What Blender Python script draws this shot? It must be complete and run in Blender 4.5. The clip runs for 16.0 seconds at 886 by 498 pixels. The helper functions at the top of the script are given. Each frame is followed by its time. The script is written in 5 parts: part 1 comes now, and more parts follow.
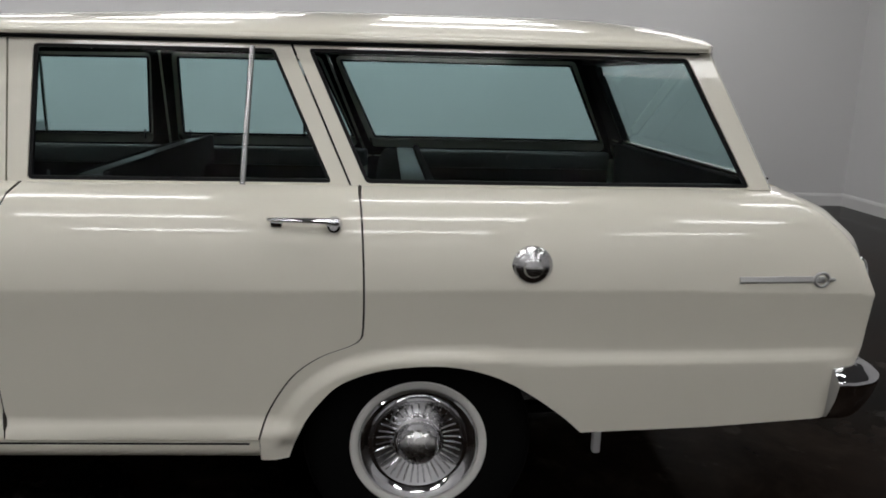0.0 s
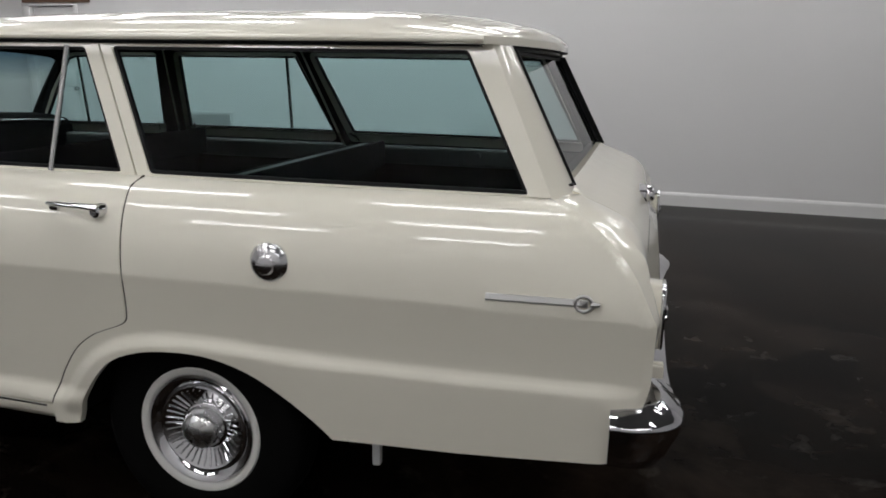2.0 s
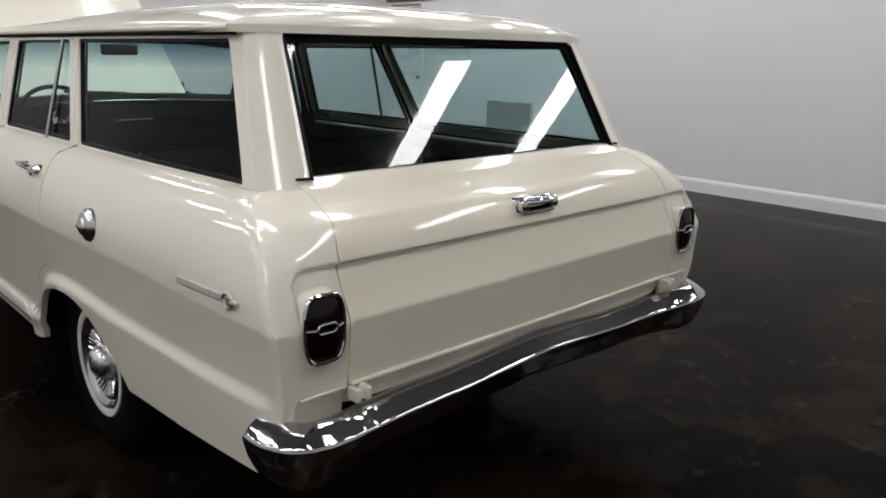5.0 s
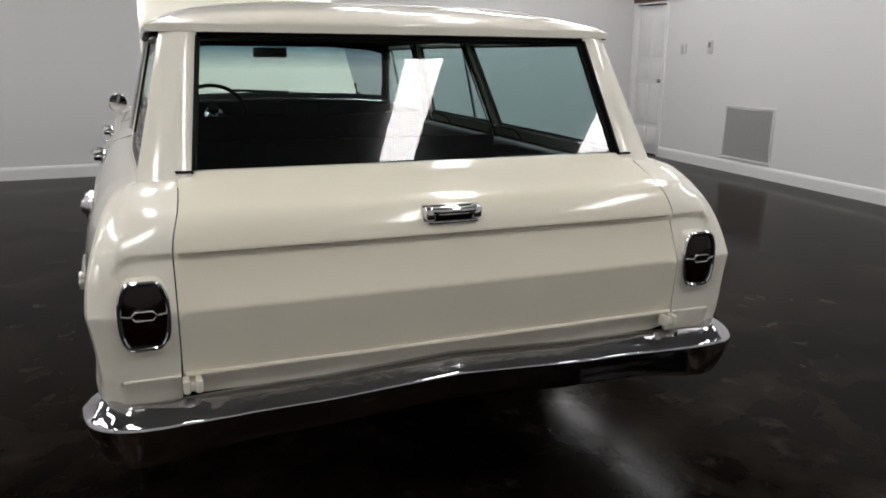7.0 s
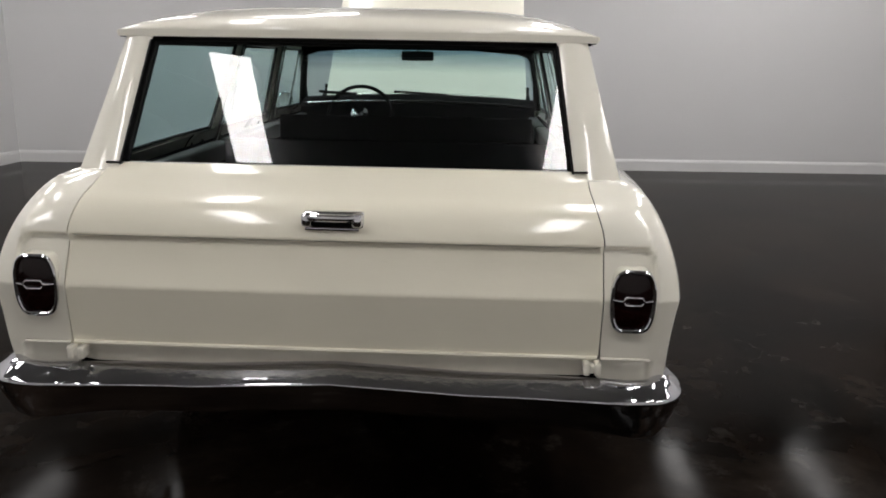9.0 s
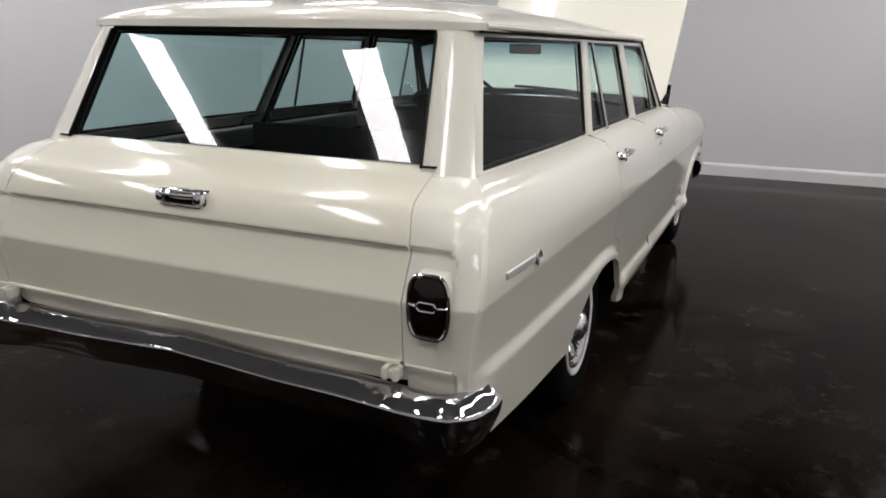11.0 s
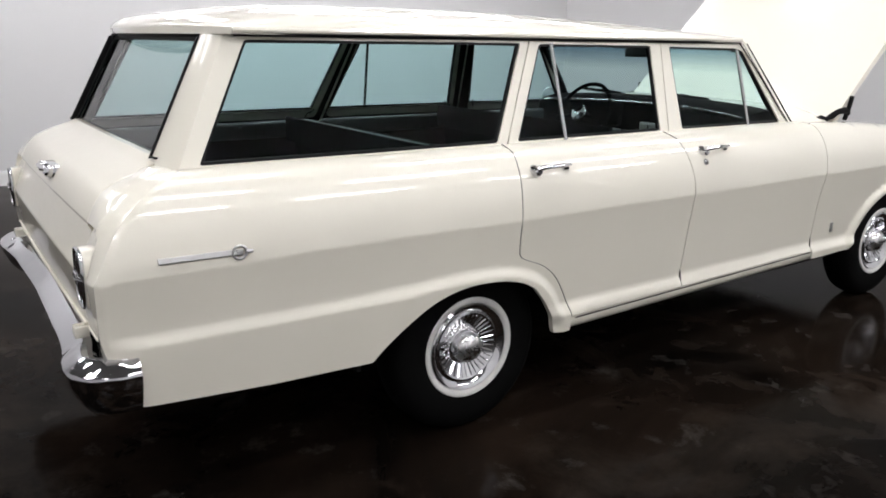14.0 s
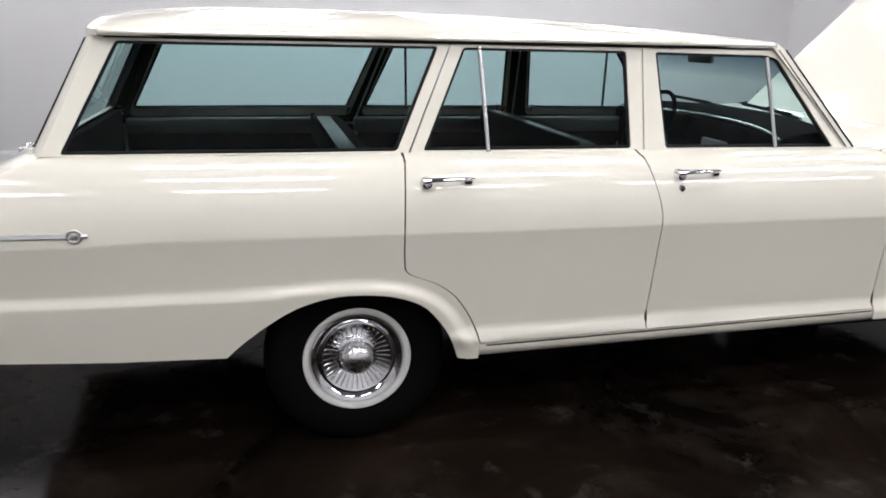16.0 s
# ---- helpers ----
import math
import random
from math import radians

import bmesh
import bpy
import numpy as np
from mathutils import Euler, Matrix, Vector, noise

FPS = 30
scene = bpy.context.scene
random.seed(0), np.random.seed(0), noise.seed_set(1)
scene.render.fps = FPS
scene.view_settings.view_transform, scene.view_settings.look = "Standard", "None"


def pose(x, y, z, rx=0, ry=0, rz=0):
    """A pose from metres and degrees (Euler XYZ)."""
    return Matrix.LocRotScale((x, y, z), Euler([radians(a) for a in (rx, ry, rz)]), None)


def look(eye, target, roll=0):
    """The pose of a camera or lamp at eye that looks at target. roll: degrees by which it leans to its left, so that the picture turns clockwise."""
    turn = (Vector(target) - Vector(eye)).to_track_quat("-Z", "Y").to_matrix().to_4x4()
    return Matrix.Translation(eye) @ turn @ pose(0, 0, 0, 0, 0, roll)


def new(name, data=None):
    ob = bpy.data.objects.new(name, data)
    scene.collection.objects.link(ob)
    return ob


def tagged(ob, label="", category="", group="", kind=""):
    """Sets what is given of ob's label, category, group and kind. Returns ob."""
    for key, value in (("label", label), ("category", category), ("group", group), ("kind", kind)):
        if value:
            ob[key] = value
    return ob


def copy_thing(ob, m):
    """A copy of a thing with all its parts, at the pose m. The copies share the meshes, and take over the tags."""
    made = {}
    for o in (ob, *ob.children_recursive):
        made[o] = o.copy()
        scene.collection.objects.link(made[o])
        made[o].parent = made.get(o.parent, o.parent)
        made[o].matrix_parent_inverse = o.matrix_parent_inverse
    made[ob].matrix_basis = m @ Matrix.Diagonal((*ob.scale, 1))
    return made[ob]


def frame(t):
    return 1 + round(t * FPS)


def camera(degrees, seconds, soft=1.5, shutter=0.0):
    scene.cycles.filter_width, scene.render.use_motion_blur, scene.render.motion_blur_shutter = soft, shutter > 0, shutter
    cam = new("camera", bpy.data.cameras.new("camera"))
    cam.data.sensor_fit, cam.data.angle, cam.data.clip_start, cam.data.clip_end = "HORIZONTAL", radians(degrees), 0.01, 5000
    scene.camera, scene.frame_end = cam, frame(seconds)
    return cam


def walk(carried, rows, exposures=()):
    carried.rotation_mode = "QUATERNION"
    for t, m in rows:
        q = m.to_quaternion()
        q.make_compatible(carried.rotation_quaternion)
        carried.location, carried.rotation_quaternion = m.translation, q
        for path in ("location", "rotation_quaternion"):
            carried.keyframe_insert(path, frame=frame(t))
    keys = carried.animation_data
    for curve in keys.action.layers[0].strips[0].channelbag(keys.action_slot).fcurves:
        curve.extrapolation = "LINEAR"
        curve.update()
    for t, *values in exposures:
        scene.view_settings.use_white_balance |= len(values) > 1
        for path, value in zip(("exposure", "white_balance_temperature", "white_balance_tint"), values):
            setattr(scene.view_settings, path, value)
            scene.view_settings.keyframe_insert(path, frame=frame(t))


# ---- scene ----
cam = camera(60.1, 16.0, soft=1.8)
PATH = [
    (0, (0.096, 2.683, 1.274), (-0.058, 0.737, 0.835), 1.4),
    (0.5, (-0.171, 2.676, 1.274), (-0.21, 0.724, 0.838), 1.7),
    (1, (-0.496, 2.657, 1.292), (-0.4, 0.709, 0.847), 1.6),
    (1.5, (-0.819, 2.604, 1.3), (-0.532, 0.679, 0.841), 1.2),
    (2, (-1.129, 2.512, 1.291), (-0.638, 0.628, 0.833), 1.0),
    (2.5, (-1.372, 2.415, 1.308), (-0.756, 0.571, 0.841), 0.8),
    (3, (-1.662, 2.272, 1.3), (-0.857, 0.499, 0.844), 0.7),
    (3.5, (-1.886, 2.13, 1.3), (-0.93, 0.434, 0.841), 0.8),
    (4, (-2.121, 1.958, 1.305), (-0.99, 0.379, 0.826), 0.8),
    (4.2, (-2.193, 1.892, 1.308), (-1.012, 0.352, 0.821), 0.7),
    (6.3, (-2.796, 1.054, 1.309), (-1.099, 0.116, 0.82), 1.1),
    (6.5, (-2.828, 0.96, 1.305), (-1.103, 0.075, 0.815), 0.8),
    (7, (-2.892, 0.699, 1.301), (-1.085, 0.0, 0.807), 0.5),
    (7.5, (-2.937, 0.47, 1.302), (-1.07, -0.054, 0.812), 0.6),
    (8, (-2.982, 0.192, 1.309), (-1.065, -0.081, 0.811), 0.6),
    (8.5, (-2.978, -0.054, 1.309), (-1.044, -0.15, 0.811), 0.8),
    (9, (-2.97, -0.342, 1.317), (-1.034, -0.268, 0.822), 1.0),
    (11.3, (-2.582, -1.579, 1.309), (-0.865, -0.681, 0.81), 0.5),
    (11.5, (-2.522, -1.689, 1.295), (-0.844, -0.715, 0.809), 0.0),
    (12, (-2.342, -1.941, 1.314), (-0.747, -0.845, 0.809), 0.5),
    (12.5, (-2.171, -2.177, 1.324), (-0.65, -0.982, 0.814), 0.5),
    (13, (-1.967, -2.402, 1.324), (-0.564, -1.071, 0.813), 0.6),
    (13.5, (-1.745, -2.601, 1.33), (-0.487, -1.131, 0.822), 0.7),
    (14, (-1.493, -2.793, 1.339), (-0.396, -1.205, 0.815), 0.8),
    (14.5, (-1.241, -2.934, 1.335), (-0.316, -1.243, 0.802), 0.5),
    (15, (-0.918, -3.06, 1.351), (-0.162, -1.288, 0.815), 0.5),
    (15.5, (-0.641, -3.133, 1.347), (-0.01, -1.309, 0.822), 0.7),
    (16, (-0.287, -3.191, 1.382), (0.164, -1.32, 0.836), 1.3),
]
EXPOSURE = [(0.0, -0.61, 6430, 10.5), (3.5, -0.36, 6410, 11), (7.0, -0.20, 6500, 11.5), (9.0, -0.19, 6550, 12), (11.5, -0.05, 6410, 12.5), (12.5, 0.09, 6370, 13), (14.0, 0.28, 6330, 13), (16.0, 0.21, 6280, 13.5)]
walk(cam, [(t, look(eye, target, roll)) for t, eye, target, roll in PATH], EXPOSURE)

# ---- light and exposure ----
world = bpy.data.worlds.new("world")
world.use_nodes = True
world.node_tree.nodes["Background"].inputs[0].default_value = (0.5, 0.52, 0.55, 1)
world.node_tree.nodes["Background"].inputs[1].default_value = 0.02
scene.world = world
LAMP = 17.0          # strength of the fluorescent lenses


# ---- materials ----
def material(name, color, rough=0.5, metal=0.0, coat=0.0, spec=0.5, fine=0.0, fine_scale=300.0, blotch=0.0, blotch_scale=3.0, dark=None, bump=0.0, rough_var=0.0, ripple=None):
    m = bpy.data.materials.new(name)
    m.use_nodes = True
    nt = m.node_tree
    b = nt.nodes["Principled BSDF"]
    b.inputs["Base Color"].default_value = (*color, 1)
    b.inputs["Roughness"].default_value = rough
    b.inputs["Metallic"].default_value = metal
    b.inputs["Coat Weight"].default_value = coat
    b.inputs["Coat Roughness"].default_value = 0.06
    b.inputs["Coat IOR"].default_value = 1.5
    b.inputs["Specular IOR Level"].default_value = spec
    tc = nt.nodes.new("ShaderNodeTexCoord")

    def noise_node(scale, detail=4.0):
        n = nt.nodes.new("ShaderNodeTexNoise")
        n.inputs["Scale"].default_value, n.inputs["Detail"].default_value = scale, detail
        nt.links.new(tc.outputs["Object"], n.inputs["Vector"])
        return n
    if blotch:
        n = noise_node(blotch_scale, 5)
        r = nt.nodes.new("ShaderNodeMapRange")
        r.inputs["From Min"].default_value, r.inputs["From Max"].default_value = 0.35, 0.68
        nt.links.new(n.outputs["Fac"], r.inputs["Value"])
        mx = nt.nodes.new("ShaderNodeMix")
        mx.data_type = "RGBA"
        d = dark or tuple(c * (1 - blotch) for c in color)
        mx.inputs["A"].default_value, mx.inputs["B"].default_value = (*color, 1), (*d, 1)
        nt.links.new(r.outputs["Result"], mx.inputs["Factor"])
        nt.links.new(mx.outputs["Result"], b.inputs["Base Color"])
    if rough_var:
        n = noise_node(blotch_scale * 2.3, 6)
        r = nt.nodes.new("ShaderNodeMapRange")
        r.inputs["To Min"].default_value, r.inputs["To Max"].default_value = max(0.02, rough - rough_var), rough + rough_var
        nt.links.new(n.outputs["Fac"], r.inputs["Value"])
        nt.links.new(r.outputs["Result"], b.inputs["Roughness"])
    if fine or bump:
        n = noise_node(fine_scale, 3)
        if ripple:
            mp = nt.nodes.new("ShaderNodeMapping")
            mp.inputs["Scale"].default_value = ripple
            nt.links.new(tc.outputs["Object"], mp.inputs["Vector"])
            nt.links.new(mp.outputs["Vector"], n.inputs["Vector"])
        bp = nt.nodes.new("ShaderNodeBump")
        bp.inputs["Strength"].default_value, bp.inputs["Distance"].default_value = max(fine, bump), 0.001
        nt.links.new(n.outputs["Fac"], bp.inputs["Height"])
        nt.links.new(bp.outputs["Normal"], b.inputs["Normal"])
        nt.links.new(bp.outputs["Normal"], b.inputs["Coat Normal"])
    return m


def glass(name, tint, gloss=0.04, rough=0.0, slant=0.6):
    """A thin tinted pane: clear through-view tinted once a pane, with mirror gloss that grows at a slant."""
    m = bpy.data.materials.new(name)
    m.use_nodes = True
    nt = m.node_tree
    nt.nodes.clear()
    out = nt.nodes.new("ShaderNodeOutputMaterial")
    tr = nt.nodes.new("ShaderNodeBsdfTransparent")
    tr.inputs["Color"].default_value = (*tint, 1)
    gl = nt.nodes.new("ShaderNodeBsdfGlossy")
    gl.inputs["Roughness"].default_value = rough
    lw = nt.nodes.new("ShaderNodeLayerWeight")
    lw.inputs["Blend"].default_value = 0.5
    pw = nt.nodes.new("ShaderNodeMath")
    pw.operation, pw.inputs[1].default_value = "POWER", 5.0
    ma = nt.nodes.new("ShaderNodeMath")
    ma.operation, ma.inputs[1].default_value, ma.inputs[2].default_value = "MULTIPLY_ADD", slant, gloss
    nt.links.new(lw.outputs["Facing"], pw.inputs[0])
    nt.links.new(pw.outputs[0], ma.inputs[0])
    mx = nt.nodes.new("ShaderNodeMixShader")
    nt.links.new(ma.outputs[0], mx.inputs["Fac"])
    nt.links.new(tr.outputs["BSDF"], mx.inputs[1])
    nt.links.new(gl.outputs["BSDF"], mx.inputs[2])
    nt.links.new(mx.outputs["Shader"], out.inputs["Surface"])
    return m


def shade_band(m, z0, z1, color):
    """A dark blue band that fades in from z0 to z1 on a pane."""
    nt = m.node_tree
    tr = [n for n in nt.nodes if n.type == "BSDF_TRANSPARENT"][0]
    tc, sp = nt.nodes.new("ShaderNodeTexCoord"), nt.nodes.new("ShaderNodeSeparateXYZ")
    nt.links.new(tc.outputs["Object"], sp.inputs[0])
    r = nt.nodes.new("ShaderNodeMapRange")
    r.inputs["From Min"].default_value, r.inputs["From Max"].default_value = z0, z1
    nt.links.new(sp.outputs["Z"], r.inputs["Value"])
    mx = nt.nodes.new("ShaderNodeMix")
    mx.data_type = "RGBA"
    mx.inputs["A"].default_value, mx.inputs["B"].default_value = tr.inputs["Color"].default_value[:], (*color, 1)
    nt.links.new(r.outputs["Result"], mx.inputs["Factor"])
    nt.links.new(mx.outputs["Result"], tr.inputs["Color"])
    return m


def lamp_material(name, color, strength):
    m = bpy.data.materials.new(name)
    m.use_nodes = True
    nt = m.node_tree
    b = nt.nodes["Principled BSDF"]
    b.inputs["Base Color"].default_value = (0.8, 0.8, 0.8, 1)
    b.inputs["Emission Color"].default_value = (*color, 1)
    b.inputs["Emission Strength"].default_value = strength
    return m


PAINT = material("cream_paint", (0.814, 0.781, 0.678), 0.32, coat=1.0, spec=0.3, blotch=0.03, blotch_scale=1.5, fine=0.22, fine_scale=1.0, ripple=(4.0, 4.0, 34.0))
# cream with the floor's warm reflected light put into its colour, for the tailgate
PAINT_GATE = material("floor_warmed_cream_paint", (0.805, 0.762, 0.628), 0.32, coat=1.0, spec=0.3, blotch=0.03, blotch_scale=1.5, fine=0.48, fine_scale=1.0, ripple=(6.0, 9.0, 34.0))
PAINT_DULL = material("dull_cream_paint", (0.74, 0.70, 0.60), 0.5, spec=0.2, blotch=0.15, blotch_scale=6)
SATIN = material("satin_metal", (0.46, 0.46, 0.45), 0.40, metal=1.0)
HUB = material("satin_bright_metal", (0.74, 0.74, 0.74), 0.27, metal=1.0, rough_var=0.05, blotch_scale=14)
SOFT_CHROME = material("worn_chrome", (0.68, 0.68, 0.69), 0.20, metal=1.0, rough_var=0.05, blotch_scale=20)
BRIGHT = material("bright_trim", (0.62, 0.62, 0.615), 0.33, metal=1.0, rough_var=0.06, blotch_scale=30)
CHROME = material("chrome", (0.68, 0.68, 0.70), 0.06, metal=1.0, rough_var=0.03, blotch_scale=9)
BUMPER_CHROME = material("aged_chrome", (0.55, 0.55, 0.575), 0.07, metal=1.0, rough_var=0.04, blotch_scale=9, fine=0.55, fine_scale=1.0, ripple=(28.0, 20.0, 40.0))
STEEL = material("brushed_trim", (0.52, 0.52, 0.52), 0.26, metal=1.0)
RUBBER = material("tyre_rubber", (0.003, 0.003, 0.003), 0.75, spec=0.06, bump=0.25, fine_scale=350)
GAP = material("dusty_gap", (0.040, 0.035, 0.030), 0.8, spec=0.1)
SEAL = material("black_rubber_seal", (0.005, 0.005, 0.0055), 0.5, spec=0.15)
WHITEWALL = material("whitewall", (0.72, 0.71, 0.68), 0.55, blotch=0.08, blotch_scale=14)
VINYL = material("black_vinyl", (0.004, 0.004, 0.0045), 0.85, spec=0.02)
VINYL_GREY = material("grey_trim", (0.045, 0.049, 0.048), 0.38, spec=0.45)
SEAT_STRIP = material("glossy_black_vinyl", (0.022, 0.023, 0.022), 0.28, spec=0.6)
CARPET = material("dark_carpet", (0.009, 0.009, 0.009), 0.95, spec=0.03)
UNDER = material("underbody_black", (0.004, 0.004, 0.004), 0.8, spec=0.1, bump=0.3, fine_scale=120)
HEADLINER = material("headliner", (0.005, 0.0055, 0.006), 0.85, spec=0.05)
LENS_RED = material("dark_red_lens", (0.006, 0.0008, 0.0008), 0.2, coat=0.3, spec=0.2)
GLASS = glass("blue_green_glass", (0.715, 0.868, 0.874), 0.009)
REAR_GLASS = glass("laminated_rear_glass", (0.72, 0.86, 0.86), 0.078, slant=0.7)
SCREEN_GLASS = shade_band(glass("windscreen_glass", (0.84, 0.93, 0.93), 0.04), 1.20, 1.34, (0.10, 0.22, 0.32))
WALL = material("white_wall_paint", (0.67, 0.665, 0.665), 0.55, blotch=0.025, blotch_scale=0.7, bump=0.12, fine_scale=160)
TRIM = material("white_gloss_trim", (0.73, 0.725, 0.72), 0.35, blotch=0.03, blotch_scale=2.5)
CEIL = material("ceiling_grey", (0.20, 0.20, 0.20), 0.75, bump=0.2, fine_scale=90)
VENTM = material("grey_grille_paint", (0.58, 0.58, 0.58), 0.5)
BROWN = material("brown_wood", (0.16, 0.085, 0.05), 0.5, blotch=0.4, blotch_scale=9)
PALE_DIAL = material("grey_dial", (0.22, 0.22, 0.22), 0.4)
PLASTIC = material("pale_plastic", (0.55, 0.55, 0.54), 0.45)
DARKPL = material("dark_plastic", (0.05, 0.05, 0.05), 0.4)
LAMPM = lamp_material("lit_lens", (1.0, 0.99, 0.975), LAMP)
HOUSING = material("white_enamel", (0.8, 0.8, 0.8), 0.4)


def floor_material():
    """Dark stained and sealed concrete: brown-black stain in clouds, pale scuffs, glossy uneven sealer."""
    m = bpy.data.materials.new("stained_concrete")
    m.use_nodes = True
    nt = m.node_tree
    b = nt.nodes["Principled BSDF"]
    tc = nt.nodes.new("ShaderNodeTexCoord")

    def nz(scale, detail, distort=0.0):
        n = nt.nodes.new("ShaderNodeTexNoise")
        n.inputs["Scale"].default_value, n.inputs["Detail"].default_value, n.inputs["Distortion"].default_value = scale, detail, distort
        n.inputs["Roughness"].default_value = 0.68
        nt.links.new(tc.outputs["Object"], n.inputs["Vector"])
        return n

    def span(n, a, z, lo=0.0, hi=1.0):
        r = nt.nodes.new("ShaderNodeMapRange")
        for k, v in zip(("From Min", "From Max", "To Min", "To Max"), (a, z, lo, hi)):
            r.inputs[k].default_value = v
        nt.links.new(n.outputs[0], r.inputs["Value"])
        return r

    def mix(fac, a, z):
        x = nt.nodes.new("ShaderNodeMix")
        x.data_type = "RGBA"
        nt.links.new(fac.outputs[0], x.inputs["Factor"])
        for key, v in (("A", a), ("B", z)):
            if isinstance(v, tuple):
                x.inputs[key].default_value = (*v, 1)
            else:
                nt.links.new(v.outputs["Result"], x.inputs[key])
        return x
    stain = mix(span(nz(0.9, 6, 0.6), 0.38, 0.66), (0.0022, 0.0018, 0.0015), (0.0135, 0.0090, 0.0064))
    warm = mix(span(nz(2.6, 7, 0.8), 0.58, 0.75), stain, (0.019, 0.0135, 0.010))
    cloud = mix(span(nz(1.7, 8, 0.4), 0.50, 0.80, 0.0, 0.5), warm, (0.050, 0.039, 0.031))
    scuff = mix(span(nz(5.0, 12, 0.25), 0.58, 0.84, 0.0, 0.5), cloud, (0.12, 0.11, 0.10))
    nt.links.new(scuff.outputs["Result"], b.inputs["Base Color"])
    r = span(nz(3.2, 8, 0.5), 0.3, 0.75, 0.06, 0.17)
    nt.links.new(r.outputs["Result"], b.inputs["Roughness"])
    bp = nt.nodes.new("ShaderNodeBump")
    bp.inputs["Strength"].default_value, bp.inputs["Distance"].default_value = 0.10, 0.004
    nt.links.new(nz(7, 6).outputs["Fac"], bp.inputs["Height"])
    nt.links.new(bp.outputs["Normal"], b.inputs["Normal"])
    b.inputs["Specular IOR Level"].default_value = 0.016
    return m


FLOOR = floor_material()


# ---- mesh helpers ----
def thing(name, label, category, at=(0, 0, 0), group="", kind=""):
    ob = new(name)
    ob.location = at
    ob.empty_display_size = 0.1
    return tagged(ob, label, category, group, kind)


def mesh_object(name, verts, faces, mat, parent=None, label="", smooth=True, normals=None, angle=None):
    me = bpy.data.meshes.new(name)
    me.from_pydata([tuple(v) for v in verts], [], faces)
    me.materials.append(mat)
    me.polygons.foreach_set("use_smooth", [smooth] * len(me.polygons))
    me.update()
    if normals is not None:
        me.normals_split_custom_set_from_vertices([tuple(n) for n in normals])
    elif smooth and angle:
        me.set_sharp_from_angle(angle=radians(angle))
    ob = new(name, me)
    if parent:
        ob.parent = parent
    if label:
        tagged(ob, label)
    return ob


def part(name, bm, mat, parent=None, label="", smooth=True, angle=35):
    me = bpy.data.meshes.new(name)
    bmesh.ops.recalc_face_normals(bm, faces=bm.faces)
    bm.to_mesh(me)
    bm.free()
    me.materials.append(mat)
    if smooth:
        me.polygons.foreach_set("use_smooth", [True] * len(me.polygons))
        me.set_sharp_from_angle(angle=radians(angle))
    ob = new(name, me)
    if parent:
        ob.parent = parent
    if label:
        tagged(ob, label)
    return ob


def box(bm, lo, hi, bevel=0.0, seg=2, m=None):
    r = bmesh.ops.create_cube(bm, size=1)
    vs = r["verts"]
    c, s = [(a + b) / 2 for a, b in zip(lo, hi)], [b - a for a, b in zip(lo, hi)]
    bmesh.ops.scale(bm, vec=s, verts=vs)
    bmesh.ops.translate(bm, vec=c, verts=vs)
    if bevel:
        es = list({e for v in vs for e in v.link_edges})
        r = bmesh.ops.bevel(bm, geom=es, offset=bevel, segments=seg, affect="EDGES", profile=0.5)
        vs = list({v for f in r["faces"] for v in f.verts} | {v for v in vs if v.is_valid})
    if m is not None:
        bmesh.ops.transform(bm, matrix=m, verts=vs)
    return bm


def boxed(name, lo, hi, mat, parent=None, label="", bevel=0.004, m=None, seg=2):
    return part(name, box(bmesh.new(), lo, hi, bevel, seg, m), mat, parent, label)


def tube(bm, pts, r, n=10, closed=False, squash=None):
    """A round or flattened bar along pts (Vectors)."""
    pts = [Vector(p) for p in pts]
    rings = []
    k = len(pts)
    side = None
    for i, p in enumerate(pts):
        a = pts[(i - 1) % k] if (i or closed) else p
        b = pts[(i + 1) % k] if (i < k - 1 or closed) else p
        d = (b - a).normalized()
        if side is None:
            up = Vector((0, 0, 1)) if abs(d.z) < 0.9 else Vector((1, 0, 0))
            side = d.cross(up).normalized()
        side = (side - d * side.dot(d)).normalized()
        up = side.cross(d)
        rr = r[i] if isinstance(r, (list, tuple)) else r
        sq = squash or 1.0
        rings.append([bm.verts.new(p + side * (rr * math.cos(2 * math.pi * j / n)) + up * (rr * sq * math.sin(2 * math.pi * j / n))) for j in range(n)])
    for i in range(k if closed else k - 1):
        A, B = rings[i], rings[(i + 1) % k]
        for j in range(n):
            bm.faces.new((A[j], A[(j + 1) % n], B[(j + 1) % n], B[j]))
    if not closed:
        bm.faces.new(list(reversed(rings[0])))
        bm.faces.new(rings[-1])
    return bm


def lathe(bm, profile, n=64, axis="y"):
    """Revolve (radius, along) pairs round the y axis."""
    rings = []
    for r, a in profile:
        if r < 1e-5:
            rings.append([bm.verts.new((0, a, 0))])
        else:
            rings.append([bm.verts.new((r * math.cos(2 * math.pi * j / n), a, r * math.sin(2 * math.pi * j / n))) for j in range(n)])
    for A, B in zip(rings, rings[1:]):
        for j in range(n):
            j2 = (j + 1) % n
            if len(A) == 1:
                bm.faces.new((A[0], B[j], B[j2]))
            elif len(B) == 1:
                bm.faces.new((A[j], A[j2], B[0]))
            else:
                bm.faces.new((A[j], A[j2], B[j2], B[j]))
    return bm


def dense(poly, step, closed=True):
    out = []
    k = len(poly)
    for i in range(k if closed else k - 1):
        a, b = np.array(poly[i], float), np.array(poly[(i + 1) % k], float)
        m = max(1, int(round(np.linalg.norm(b - a) / step)))
        out += [tuple(a + (b - a) * j / m) for j in range(m)]
    if not closed:
        out.append(tuple(poly[-1]))
    return out


